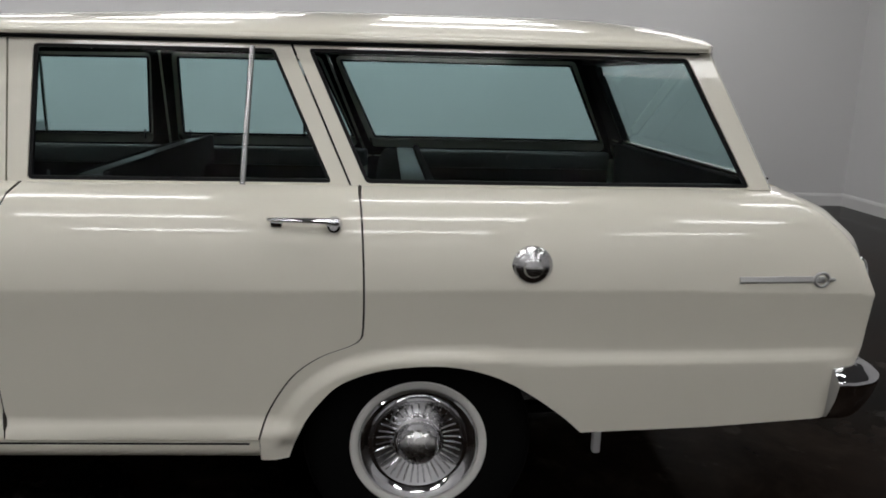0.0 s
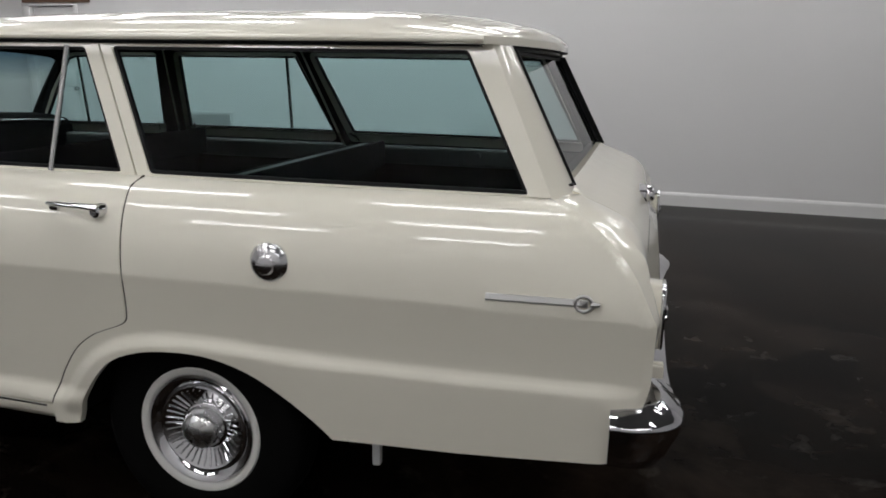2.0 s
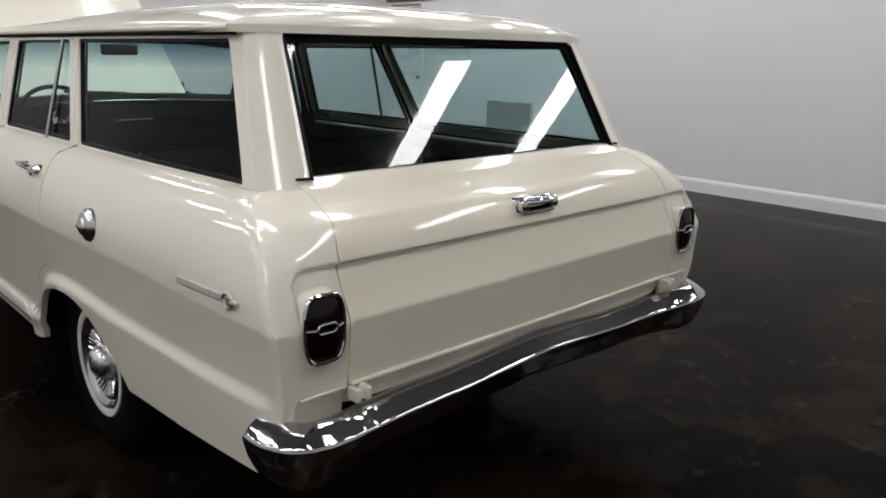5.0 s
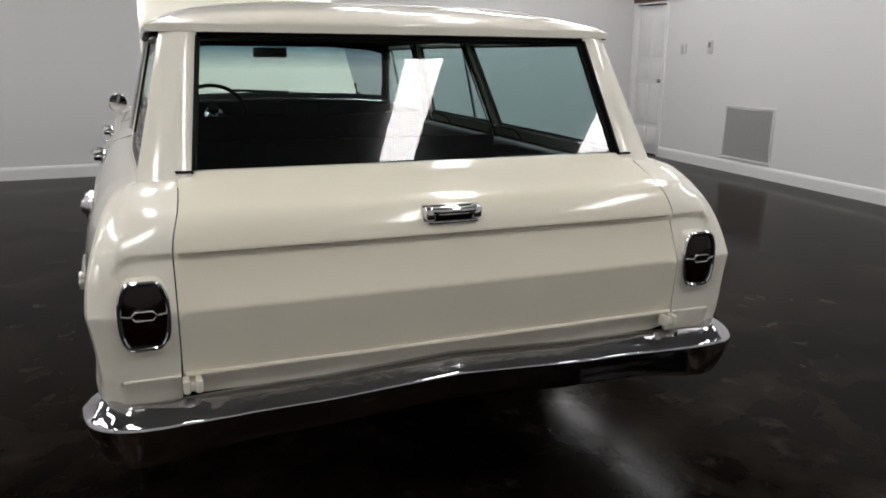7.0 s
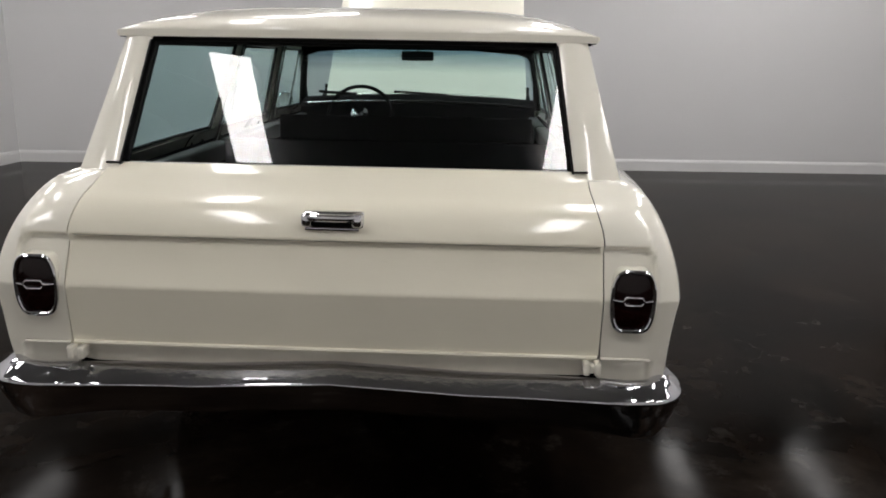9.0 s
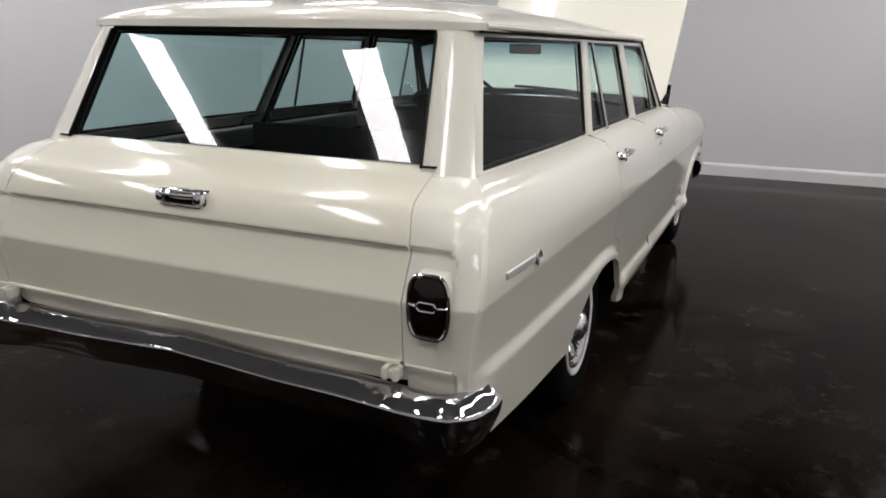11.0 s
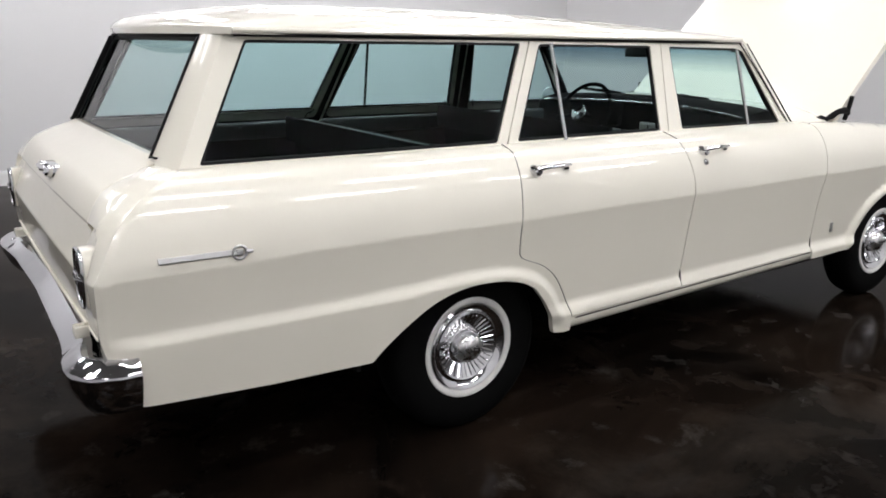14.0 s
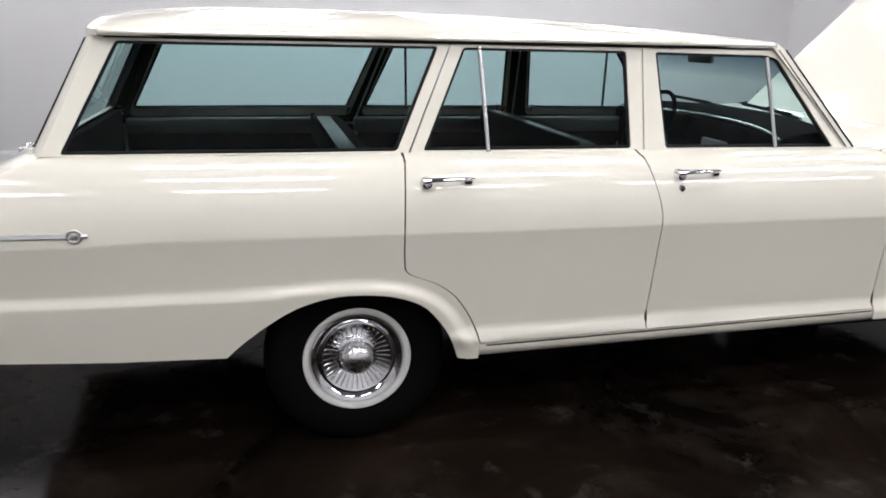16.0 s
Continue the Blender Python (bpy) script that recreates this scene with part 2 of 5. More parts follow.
def curve(poly, n=6):
    """Catmull-Rom through open 2D points."""
    P = [np.array(p, float) for p in poly]
    P = [2 * P[0] - P[1]] + P + [2 * P[-1] - P[-2]]
    out = []
    for i in range(1, len(P) - 2):
        for j in range(n):
            t = j / n
            a, b, c, d = P[i - 1:i + 3]
            out.append(tuple(0.5 * (2 * b + (c - a) * t + (2 * a - 5 * b + 4 * c - d) * t * t + (3 * b - a - 3 * c + d) * t ** 3)))
    return out + [tuple(P[-2])]


def inside(pts, poly):
    pts, x, y = np.asarray(pts, float), None, None
    x, y = pts[:, 0], pts[:, 1]
    res = np.zeros(len(pts), bool)
    k = len(poly)
    for i in range(k):
        (x1, y1), (x2, y2) = poly[i], poly[(i + 1) % k]
        hit = ((y1 > y) != (y2 > y)) & (x < (x2 - x1) * (y - y1) / ((y2 - y1) or 1e-12) + x1)
        res ^= hit
    return res


def dist_to(pts, poly, closed=True):
    pts = np.asarray(pts, float)
    best = np.full(len(pts), 1e9)
    k = len(poly)
    for i in range(k if closed else k - 1):
        a, b = np.array(poly[i], float), np.array(poly[(i + 1) % k], float)
        ab = b - a
        t = np.clip(((pts - a) @ ab) / max(ab @ ab, 1e-12), 0, 1)
        best = np.minimum(best, np.linalg.norm(pts - (a + t[:, None] * ab), axis=1))
    return best


from mathutils.geometry import delaunay_2d_cdt


def skin(name, outline, lift, mat, parent=None, label="", holes=(), lines=(), step=0.03, edge=0.025, flip=False, back=None, rim=0.012):
    """A sheet over a 2D outline with holes, lifted to 3D by lift(u, v), normals from the lift itself, with a turned-in rim.
    lines: open polylines kept as edges (creases). back: direction (3D) in which the rim turns."""
    loops = [dense(outline, edge)] + [dense(h, edge) for h in holes]
    pts, edges = [], []
    for lp in loops:
        s = len(pts)
        pts += lp
        edges += [(s + i, s + (i + 1) % len(lp)) for i in range(len(lp))]
    for ln in lines:
        lp = dense(ln, edge, closed=False)
        s = len(pts)
        pts += lp
        edges += [(s + i, s + i + 1) for i in range(len(lp) - 1)]
    o = np.array(outline)
    us, vs = np.arange(o[:, 0].min() + step / 2, o[:, 0].max(), step), np.arange(o[:, 1].min() + step / 2, o[:, 1].max(), step)
    g = np.array([(u, v) for u in us for v in vs])
    if len(g):
        ok = inside(g, loops[0])
        d = dist_to(g, loops[0])
        for h in loops[1:]:
            ok &= ~inside(g, h)
            d = np.minimum(d, dist_to(g, h))
        for ln in lines:
            d = np.minimum(d, dist_to(g, ln, False))
        pts += [tuple(p) for p in g[ok & (d > step * 0.45)]]
    v2, _, f2, *_ = delaunay_2d_cdt([Vector(p) for p in pts], edges, [], 0, 1e-6)
    v2 = [(v.x, v.y) for v in v2]
    cen = np.array([np.mean([v2[i] for i in f], axis=0) for f in f2])
    keep = inside(cen, loops[0])
    for h in loops[1:]:
        keep &= ~inside(cen, h)
    faces = [list(f) for f, k in zip(f2, keep) if k]
    used = sorted({i for f in faces for i in f})
    remap = {j: i for i, j in enumerate(used)}
    faces = [[remap[i] for i in f] for f in faces]
    uv = [v2[j] for j in used]
    V = [Vector(lift(*p)) for p in uv]
    e = 0.0012
    N = []
    for u, v in uv:
        n = (Vector(lift(u + e, v)) - Vector(lift(u - e, v))).cross(Vector(lift(u, v + e)) - Vector(lift(u, v - e)))
        n.normalize()
        N.append(-n if flip else n)
    if flip:
        faces = [f[::-1] for f in faces]
    if rim:
        count = {}
        for f in faces:
            for a, b in zip(f, f[1:] + f[:1]):
                count[(a, b)] = count.get((a, b), 0) + 1
        border = [(a, b) for (a, b) in count if (b, a) not in count]
        twin, top = {}, {}
        for a, b in border:
            for i in (a, b):
                if i not in twin:
                    d = Vector(back) if back else -N[i]
                    top[i] = len(V)
                    V.append(V[i].copy())
                    N.append(d.cross(Vector((0, 0, 1))) if d.cross(Vector((0, 0, 1))).length > 0.1 else Vector((0, 0, 1)))
                    twin[i] = len(V)
                    V.append(V[i] + d * rim)
                    N.append(N[-1])
        for a, b in border:
            t = (V[b] - V[a])
            d = V[twin[a]] - V[a]
            n = d.cross(t)
            n = n.normalized() if n.length > 1e-9 else N[a]
            for i in (top[a], top[b], twin[a], twin[b]):
                N[i] = n
            faces.append([top[b], top[a], twin[a], twin[b]])
    return mesh_object(name, V, faces, mat, parent, label, True, N)


def smooth01(t):
    t = min(1.0, max(0.0, t))
    return t * t * (3 - 2 * t)


def table(xs, ys):
    """A smooth curve through points (monotone cubic)."""
    xs, ys = list(xs), list(ys)
    h = [b - a for a, b in zip(xs, xs[1:])]
    s = [(b - a) / c for a, b, c in zip(ys, ys[1:], h)]
    m = [s[0]] + [0.0 if a * b <= 0 else 2 * a * b / (a + b) for a, b in zip(s, s[1:])] + [s[-1]]

    def f(x):
        if x <= xs[0]:
            return ys[0] + m[0] * (x - xs[0])
        if x >= xs[-1]:
            return ys[-1] + m[-1] * (x - xs[-1])
        i = max(k for k in range(len(h)) if xs[k] <= x)
        t = (x - xs[i]) / h[i]
        return ((1 + 2 * t) * (1 - t) ** 2 * ys[i] + t * (1 - t) ** 2 * h[i] * m[i] + t * t * (3 - 2 * t) * ys[i + 1] + t * t * (t - 1) * h[i] * m[i + 1])
    return f


def grid_skin(name, f, nu, nv, mat, parent=None, label="", flip=False, rim=0.0, back=(0, 0, -1)):
    """A sheet f(u, v), u and v from 0 to 1, as an even grid with its own normals; rim: the border turned along back."""
    V, N, F = [], [], []
    e = 1e-4
    for i in range(nu + 1):
        for j in range(nv + 1):
            u, v = min(max(i / nu, 2 * e), 1 - 2 * e), min(max(j / nv, 2 * e), 1 - 2 * e)
            V.append(Vector(f(i / nu, j / nv)))
            n = (Vector(f(u + e, v)) - Vector(f(u - e, v))).cross(Vector(f(u, v + e)) - Vector(f(u, v - e))).normalized()
            N.append(-n if flip else n)
    k = nv + 1
    for i in range(nu):
        for j in range(nv):
            q = [i * k + j, (i + 1) * k + j, (i + 1) * k + j + 1, i * k + j + 1]
            F.append(q[::-1] if flip else q)
    if rim:
        loop = [i * k for i in range(nu + 1)] + [nu * k + j for j in range(1, nv + 1)] + [i * k + nv for i in range(nu - 1, -1, -1)] + [j for j in range(nv - 1, 0, -1)]
        cen = sum((V[a] for a in loop), Vector()) / len(loop)
        base = len(V)
        for a in loop:
            o = (V[a] - cen)
            o.z = 0
            o.normalize()
            V += [V[a].copy(), V[a] + Vector(back) * rim]
            N += [o, o]
        m = len(loop)
        for i in range(m):
            j = (i + 1) % m
            q = [base + 2 * i, base + 2 * i + 1, base + 2 * j + 1, base + 2 * j]
            F.append(q if not flip else q[::-1])
    return mesh_object(name, V, F, mat, parent, label, True, N)


# ---- the room ----
H = 3.4
CORNERS = {"fl": (5.82, 5.0), "fr": (6.40, -5.66), "rr": (-4.90, -5.26), "rl": (-4.75, 5.34)}


def wall(name, a, b, label, openings=()):
    """A wall 0.15 m thick from a to b (seen from inside, left to right), with door openings (along, width, height)."""
    a, b = Vector((*a, 0)), Vector((*b, 0))
    d = (b - a)
    length = d.length
    d.normalize()
    out = Vector((-d.y, d.x, 0))
    bm = bmesh.new()
    cuts = sorted(openings)
    x = 0.0
    spans = []
    for s, w, h in cuts:
        spans += [(x, s, 0, H), (s, s + w, h, H)]
        x = s + w
    spans.append((x, length, 0, H))
    for x0, x1, z0, z1 in spans:
        r = bmesh.ops.create_cube(bm, size=1)
        for v in r["verts"]:
            p = a + d * (x0 + (v.co.x + 0.5) * (x1 - x0)) + out * ((v.co.y + 0.5) * 0.15)
            v.co = (p.x, p.y, z0 + (v.co.z + 0.5) * (z1 - z0))
    bmesh.ops.remove_doubles(bm, verts=bm.verts, dist=1e-5)
    ob = part(name, bm, WALL, smooth=False)
    tagged(ob, label, "wall", kind="structure")
    for i, (x0, x1, z0, z1) in enumerate(s for s in spans if s[2] == 0):
        bm = bmesh.new()
        prof = [(0, 0), (-0.016, 0), (-0.016, 0.105), (-0.010, 0.125), (-0.003, 0.135), (0, 0.135)]
        A = [bm.verts.new(a + d * x0 + out * o + Vector((0, 0, z))) for o, z in prof]
        B = [bm.verts.new(a + d * x1 + out * o + Vector((0, 0, z))) for o, z in prof]
        for j in range(len(prof)):
            k = (j + 1) % len(prof)
            bm.faces.new((A[j], A[k], B[k], B[j]))
        bm.faces.new(A)
        bm.faces.new(B)
        tagged(part("baseboard", bm, TRIM, smooth=False), "white painted baseboard along the wall", "baseboard", kind="structure")
    return a, d, out


fl = bmesh.new()
box(fl, (-6.5, -7, -0.2), (7.5, 7, 0.0))
tagged(part("floor", fl, FLOOR, smooth=False), "dark stained and polished concrete floor with pale scuffs", "floor", kind="structure")
ce = bmesh.new()
box(ce, (-6.5, -7, H), (7.5, 7, H + 0.15))
tagged(part("ceiling", ce, CEIL, smooth=False), "plain grey ceiling", "ceiling", kind="structure")
wall("wall_front", CORNERS["fl"], CORNERS["fr"], "plain white painted wall")
RA, RD, RO = wall("wall_right", CORNERS["fr"], CORNERS["rr"], "white painted wall with a return-air grille and a door", [(0.10, 0.72, 1.98)])
wall("wall_rear", CORNERS["rr"], CORNERS["rl"], "plain white painted wall")
wall("wall_left", CORNERS["rl"], CORNERS["fl"], "plain white painted wall")


def on_right(along, z, out=0.0):
    """A matrix on the right-hand wall: x along it (from the front corner), y into the wall, z up."""
    p = RA + RD * along + RO * (-out)
    return Matrix.Translation((p.x, p.y, z)) @ Matrix(((RD.x, RO.x, 0, 0), (RD.y, RO.y, 0, 0), (0, 0, 1, 0), (0, 0, 0, 1)))


def panel_door():
    d = thing("door_1", "closed white panelled door in a white frame", "door", kind="structure")
    d.matrix_world = on_right(0.10, 0)
    leaf = bmesh.new()
    box(leaf, (0.04, 0.035, 0.012), (0.68, 0.075, 1.945), 0.003)
    leafo = part("leaf", leaf, TRIM, d)
    for x0, x1 in ((0.11, 0.33), (0.39, 0.61)):
        for z0, z1 in ((0.12, 0.36), (0.42, 0.93), (1.0, 1.2), (1.28, 1.82)):
            bm = bmesh.new()
            box(bm, (x0, 0.026, z0), (x1, 0.04, z1), 0.008, 2)
            part("panel", bm, TRIM, leafo)
    for lo, hi in (((-0.05, -0.018, 0), (0.035, 0.10, 1.955)), ((0.685, -0.018, 0), (0.73, 0.10, 1.955)), ((-0.05, -0.018, 1.955), (0.73, 0.10, 1.975))):
        boxed("door_frame", lo, hi, TRIM, d)
    kb = bmesh.new()
    lathe(kb, [(0, -0.035), (0.02, -0.035), (0.028, -0.02), (0.024, -0.005), (0.012, 0.0), (0.012, 0.03)], 20)
    k = part("door_knob", kb, STEEL, d)
    k.location = (0.63, 0.0, 0.98)
    return d


panel_door()
hb = thing("header_board", "brown wooden board on the wall over the door", "board")
hb.matrix_world = on_right(0.04, 1.99)
boxed("board", (0, -0.03, 0), (0.98, 0.0, 0.30), BROWN, hb, bevel=0.006)


def air_grille():
    g = thing("air_grille", "grey louvred return-air grille low on the wall", "vent")
    g.matrix_world = on_right(2.08, 0.15)
    w, h = 0.80, 0.61
    for lo, hi in (((0, -0.014, 0), (w, 0, 0.03)), ((0, -0.014, h - 0.03), (w, 0, h)), ((0, -0.014, 0.03), (0.03, 0, h - 0.03)), ((w - 0.03, -0.014, 0.03), (w, 0, h - 0.03))):
        boxed("frame", lo, hi, VENTM, g, bevel=0.003)
    boxed("backing", (0.03, -0.003, 0.03), (w - 0.03, 0.0, h - 0.03), VENTM, g, bevel=0)
    n = 26
    sl = bmesh.new()
    box(sl, (0.03, -0.008, -0.011), (w - 0.03, -0.006, 0.011), 0, 1, Matrix.Rotation(radians(32), 4, "X"))
    first = part("slat", sl, VENTM, g, smooth=False)
    for i in range(n):
        s = first if i == 0 else new("slat", first.data)
        s.parent = g
        s.location = (0, -0.004, 0.045 + (h - 0.09) * i / (n - 1))
    return g


air_grille()
for along, kind_, w, h in ((1.15, "thermostat", 0.10, 0.12), (1.67, "wall_switch", 0.08, 0.15)):
    t = thing(kind_, "small pale plastic wall control" if kind_ == "thermostat" else "small grey plastic light switch plate on the wall", kind_.replace("_", " "))
    t.matrix_world = on_right(along, 1.33)
    boxed("plate", (0, -0.02, 0), (w, 0, h), PLASTIC, t, bevel=0.004)
    boxed("dial" if kind_ == "thermostat" else "rocker", (w * 0.25, -0.028, h * 0.45), (w * 0.75, -0.02, h * 0.85), PALE_DIAL if kind_ == "wall_switch" else PLASTIC, t, bevel=0.002)


# ---- ceiling lights: rows of wrap-round fluorescent fittings ----
def strip_light():
    s = thing("strip_light", "lit four-foot fluorescent fitting with a prismatic lens", "ceiling light", group="ceiling strip lights")
    L, w = 1.30, 0.24
    boxed("housing", (-L / 2, -w / 2 + 0.02, -0.03), (L / 2, w / 2 - 0.02, 0), HOUSING, s, bevel=0.004)
    bm = bmesh.new()
    prof = [(-w / 2, -0.012), (-w / 2 + 0.006, -0.046), (-w / 2 + 0.026, -0.066), (0, -0.072), (w / 2 - 0.026, -0.066), (w / 2 - 0.006, -0.046), (w / 2, -0.012)]
    A = [bm.verts.new((-L / 2 + 0.015, y, z)) for y, z in prof]
    B = [bm.verts.new((L / 2 - 0.015, y, z)) for y, z in prof]
    for j in range(len(prof) - 1):
        bm.faces.new((A[j], A[j + 1], B[j + 1], B[j]))
    bm.faces.new(A)
    bm.faces.new(B)
    part("lens", bm, LAMPM, s)
    for x in (-L / 2, L / 2 - 0.015):
        boxed("end_cap", (x, -w / 2, -0.074), (x + 0.015, w / 2, 0), HOUSING, s, bevel=0.003)
    return s


ROWS_Y = (-4.1, -2.55, -0.95, 1.17, 2.95, 4.45)
LIGHT_X = (-2.79, -0.42, 1.63, 3.73, 5.25)
TILT = -0.035
first_light = None
for ry in ROWS_Y:
    for lx in LIGHT_X:
        # the two fittings kept at x 5.25 are unseen, added to brighten the front right wall
        if lx > 5 and ry > -2:
            continue
        m = Matrix.Translation((lx - TILT * ry, ry + TILT * (lx + 2.8), H)) @ Matrix.Rotation(TILT, 4, "Z")
        if first_light is None:
            first_light = strip_light()
            first_light.matrix_world = m
        else:
            copy_thing(first_light, m)


# ---- the car: a 1960s station wagon, nose towards +x, rear axle at x = 0 ----
car = thing("station_wagon", "cream 1960s station wagon, bonnet raised, on a dark polished floor", "car")

half_width = table([-1.2, -0.8, -0.27, 0.2, 1.2, 2.2, 2.9, 3.45], [0.853, 0.872, 0.886, 0.893, 0.895, 0.893, 0.885, 0.862])
# slope of the body's side above the crease, in degrees from upright, and the curve that it adds up to
lean = table([0.765, 0.83, 0.88, 0.903, 0.92, 0.937, 0.955, 0.975, 0.99, 0.996, 1.0], [3, 9, 18, 23, 26.5, 31, 37, 47, 60, 76, 84])
SIDE_Z = [0.765 + 0.235 * k / 94 for k in range(95)]
SIDE_IN = [0.0]
for za, zb in zip(SIDE_Z, SIDE_Z[1:]):
    SIDE_IN.append(SIDE_IN[-1] - (zb - za) * math.tan(radians(lean((za + zb) / 2))))
SIDE_IN = [v * 0.145 / -SIDE_IN[-1] if k > 88 else v for k, v in enumerate(SIDE_IN)]
upper = table(SIDE_Z, SIDE_IN)
crease_drop = lambda x: 0.003 + 0.015 * smooth01((-0.5 - x) / 0.65)
fender_drop = table([1.9, 2.3, 2.8, 3.1, 3.28], [0.0, 0.018, 0.054, 0.082, 0.117])
REAR_ARCH = curve([(0.333, 0.317), (0.318, 0.36), (0.29, 0.42), (0.25, 0.475), (0.20, 0.522), (0.11, 0.556), (0.0, 0.568), (-0.1, 0.562), (-0.2, 0.532), (-0.29, 0.48), (-0.37, 0.42), (-0.42, 0.374)], 3)
FRONT_ARCH = curve([(2.31, 0.356), (2.36, 0.45), (2.44, 0.54), (2.56, 0.605), (2.70, 0.635), (2.82, 0.64), (2.94, 0.628), (3.03, 0.592)], 3)
REAR_EDGE = curve([(-0.915, 1.0), (-0.992, 0.976), (-1.060, 0.930), (-1.124, 0.862), (-1.184, 0.747)], 5)[:-1] + curve([(-1.184, 0.747), (-1.182, 0.66), (-1.178, 0.585), (-1.150, 0.50), (-1.100, 0.398)], 4)


def edge_x(z):
    """The rear end of the body's side at a height."""
    for (x0, z0), (x1, z1) in zip(REAR_EDGE, REAR_EDGE[1:]):
        if z1 <= z <= z0:
            return x0 + (x1 - x0) * (z0 - z) / max(z0 - z1, 1e-9)
    return REAR_EDGE[0][0] if z > 0.9 else REAR_EDGE[-1][0]


RIDGE = curve([(-1.2, 0.597), (-0.8, 0.598), (-0.45, 0.600), (-0.30, 0.604), (-0.18, 0.611), (-0.05, 0.616), (0.07, 0.610), (0.17, 0.590), (0.25, 0.553), (0.31, 0.50), (0.352, 0.44), (0.378, 0.38), (0.392, 0.30)], 8)
FRONT_RIDGE = [(2.26, 0.30)] + curve([(2.27, 0.36), (2.31, 0.46), (2.40, 0.565), (2.54, 0.645), (2.70, 0.678), (2.82, 0.684), (2.97, 0.668), (3.11, 0.605), (3.20, 0.50), (3.22, 0.38)], 8) + [(3.22, 0.30)]


def inside_depth(x, z, line):
    """How far a point lies below a line that rises over a wheel (negative outside)."""
    best = 9.0
    above = 0
    pts = [(line[0][0], -1.0)] + list(line) + [(line[-1][0], -1.0)]
    for (x0, z0), (x1, z1) in zip(pts, pts[1:] + pts[:1]):
        if (z0 > z) != (z1 > z) and x < x0 + (x1 - x0) * (z - z0) / (z1 - z0):
            above ^= 1
    for (x0, z0), (x1, z1) in zip(line, line[1:]):
        dx, dz = x1 - x0, z1 - z0
        t = min(1, max(0, ((x - x0) * dx + (z - z0) * dz) / (dx * dx + dz * dz)))
        best = min(best, (x - x0 - t * dx) ** 2 + (z - z0 - t * dz) ** 2)
    return math.sqrt(best) * (1 if above else -1)


def side_y(x, z):
    """Half width of the body's side below the windows."""
    w = half_width(x)
    zz = z + crease_drop(x) * max(0.0, 1 - abs(z - 0.757) / 0.14)
    if x > 1.9 and z > 0.765:
        top = 1.0 - fender_drop(x)
        zz = 0.765 + (zz - 0.765) * 0.235 / (top - 0.765)
    if zz >= 0.765:
        y = w + upper(min(zz, 1.02))
    else:
        d = 0.765 - zz
        hollow = min(d, 0.165)
        y = w - 0.150 * hollow + 0.242 * hollow ** 2 - 0.070 * (d - hollow)
        if x > 0.1:
            y += 0.024 * smooth01((0.432 - z) / 0.055) * smooth01((x - 0.25) / 0.15)
        flare = 0.0
        if x < 0.5:
            flare = smooth01((inside_depth(x, z, RIDGE) + 0.006) / 0.044) * smooth01((x + 1.20) / 0.14)
        elif x > 2.15:
            flare = smooth01((inside_depth(x, z, FRONT_RIDGE) + 0.004) / 0.032)
        y += (0.0155 + 0.0035 * smooth01((x + 0.55) / 0.3)) * flare * (1.0 if x < 0.2 else smooth01((z - 0.335) / 0.07))
    if x < -0.80 and z > 0.77:
        y -= 0.008 * smooth01((-0.80 - x) / 0.30) * smooth01((z - 0.77) / 0.14)
    if x < -0.9:
        d = x - edge_x(z)
        if d < 0.022:
            y -= 0.006 * (1 - max(d, 0) / 0.022) ** 2
    return y


def pillar_y(x, z):
    """Half width of the window frames above the belt."""
    return 0.750 - 0.242 * (z - 1.0) - 0.018 * smooth01((-0.2 - x) / 0.7) - 0.004 * smooth01((x - 1.3) / 0.5)


def inset(poly, d):
    """The polygon drawn in by d (either sense of turn)."""
    n = len(poly)
    area = sum(poly[i][0] * poly[(i + 1) % n][1] - poly[(i + 1) % n][0] * poly[i][1] for i in range(n))
    s = 1 if area > 0 else -1
    out = []
    for i in range(n):
        a, b, c = (np.array(poly[j % n], float) for j in (i - 1, i, i + 1))
        u, v = (b - a) / np.linalg.norm(b - a), (c - b) / np.linalg.norm(c - b)
        nu, nv = s * np.array((-u[1], u[0])), s * np.array((-v[1], v[0]))
        m = nu + nv
        out.append(tuple(b + m * d / max(0.3, (m @ m) / 2)))
    return out


def rounded(poly, r, n=4):
    out = []
    k = len(poly)
    for i in range(k):
        a, b, c = (np.array(poly[j % k], float) for j in (i - 1, i, i + 1))
        u, v = (a - b) / np.linalg.norm(a - b), (c - b) / np.linalg.norm(c - b)
        p, q = b + u * r, b + v * r
        for j in range(n + 1):
            t = j / n
            out.append(tuple((1 - t) ** 2 * p + 2 * t * (1 - t) * b + t * t * q))
    return out


DOOR_SEAM = curve([(0.403, 0.372), (0.385, 0.43), (0.352, 0.49), (0.31, 0.545), (0.25, 0.588), (0.185, 0.614), (0.153, 0.632), (0.143, 0.665), (0.141, 0.79), (0.147, 0.93), (0.156, 1.0)], 3)
B_SEAM = curve([(0.982, 1.0), (1.002, 0.93), (1.028, 0.83), (1.035, 0.77), (1.030, 0.60), (1.018, 0.382)], 3)
F_SEAM = curve([(1.972, 0.988), (1.985, 0.88), (1.988, 0.76), (1.975, 0.64), (1.972, 0.398)], 3)
fender_top = table([1.97, 2.3, 2.8, 3.1, 3.28], [0.992, 0.978, 0.943, 0.915, 0.880])

Q_GLASS = rounded([(0.142, 1.006), (0.290, 1.336), (-0.700, 1.336), (-0.872, 1.004)], 0.012)
R_GLASS = rounded([(0.228, 1.006), (0.374, 1.334), (0.958, 1.332), (0.968, 1.005)], 0.012)
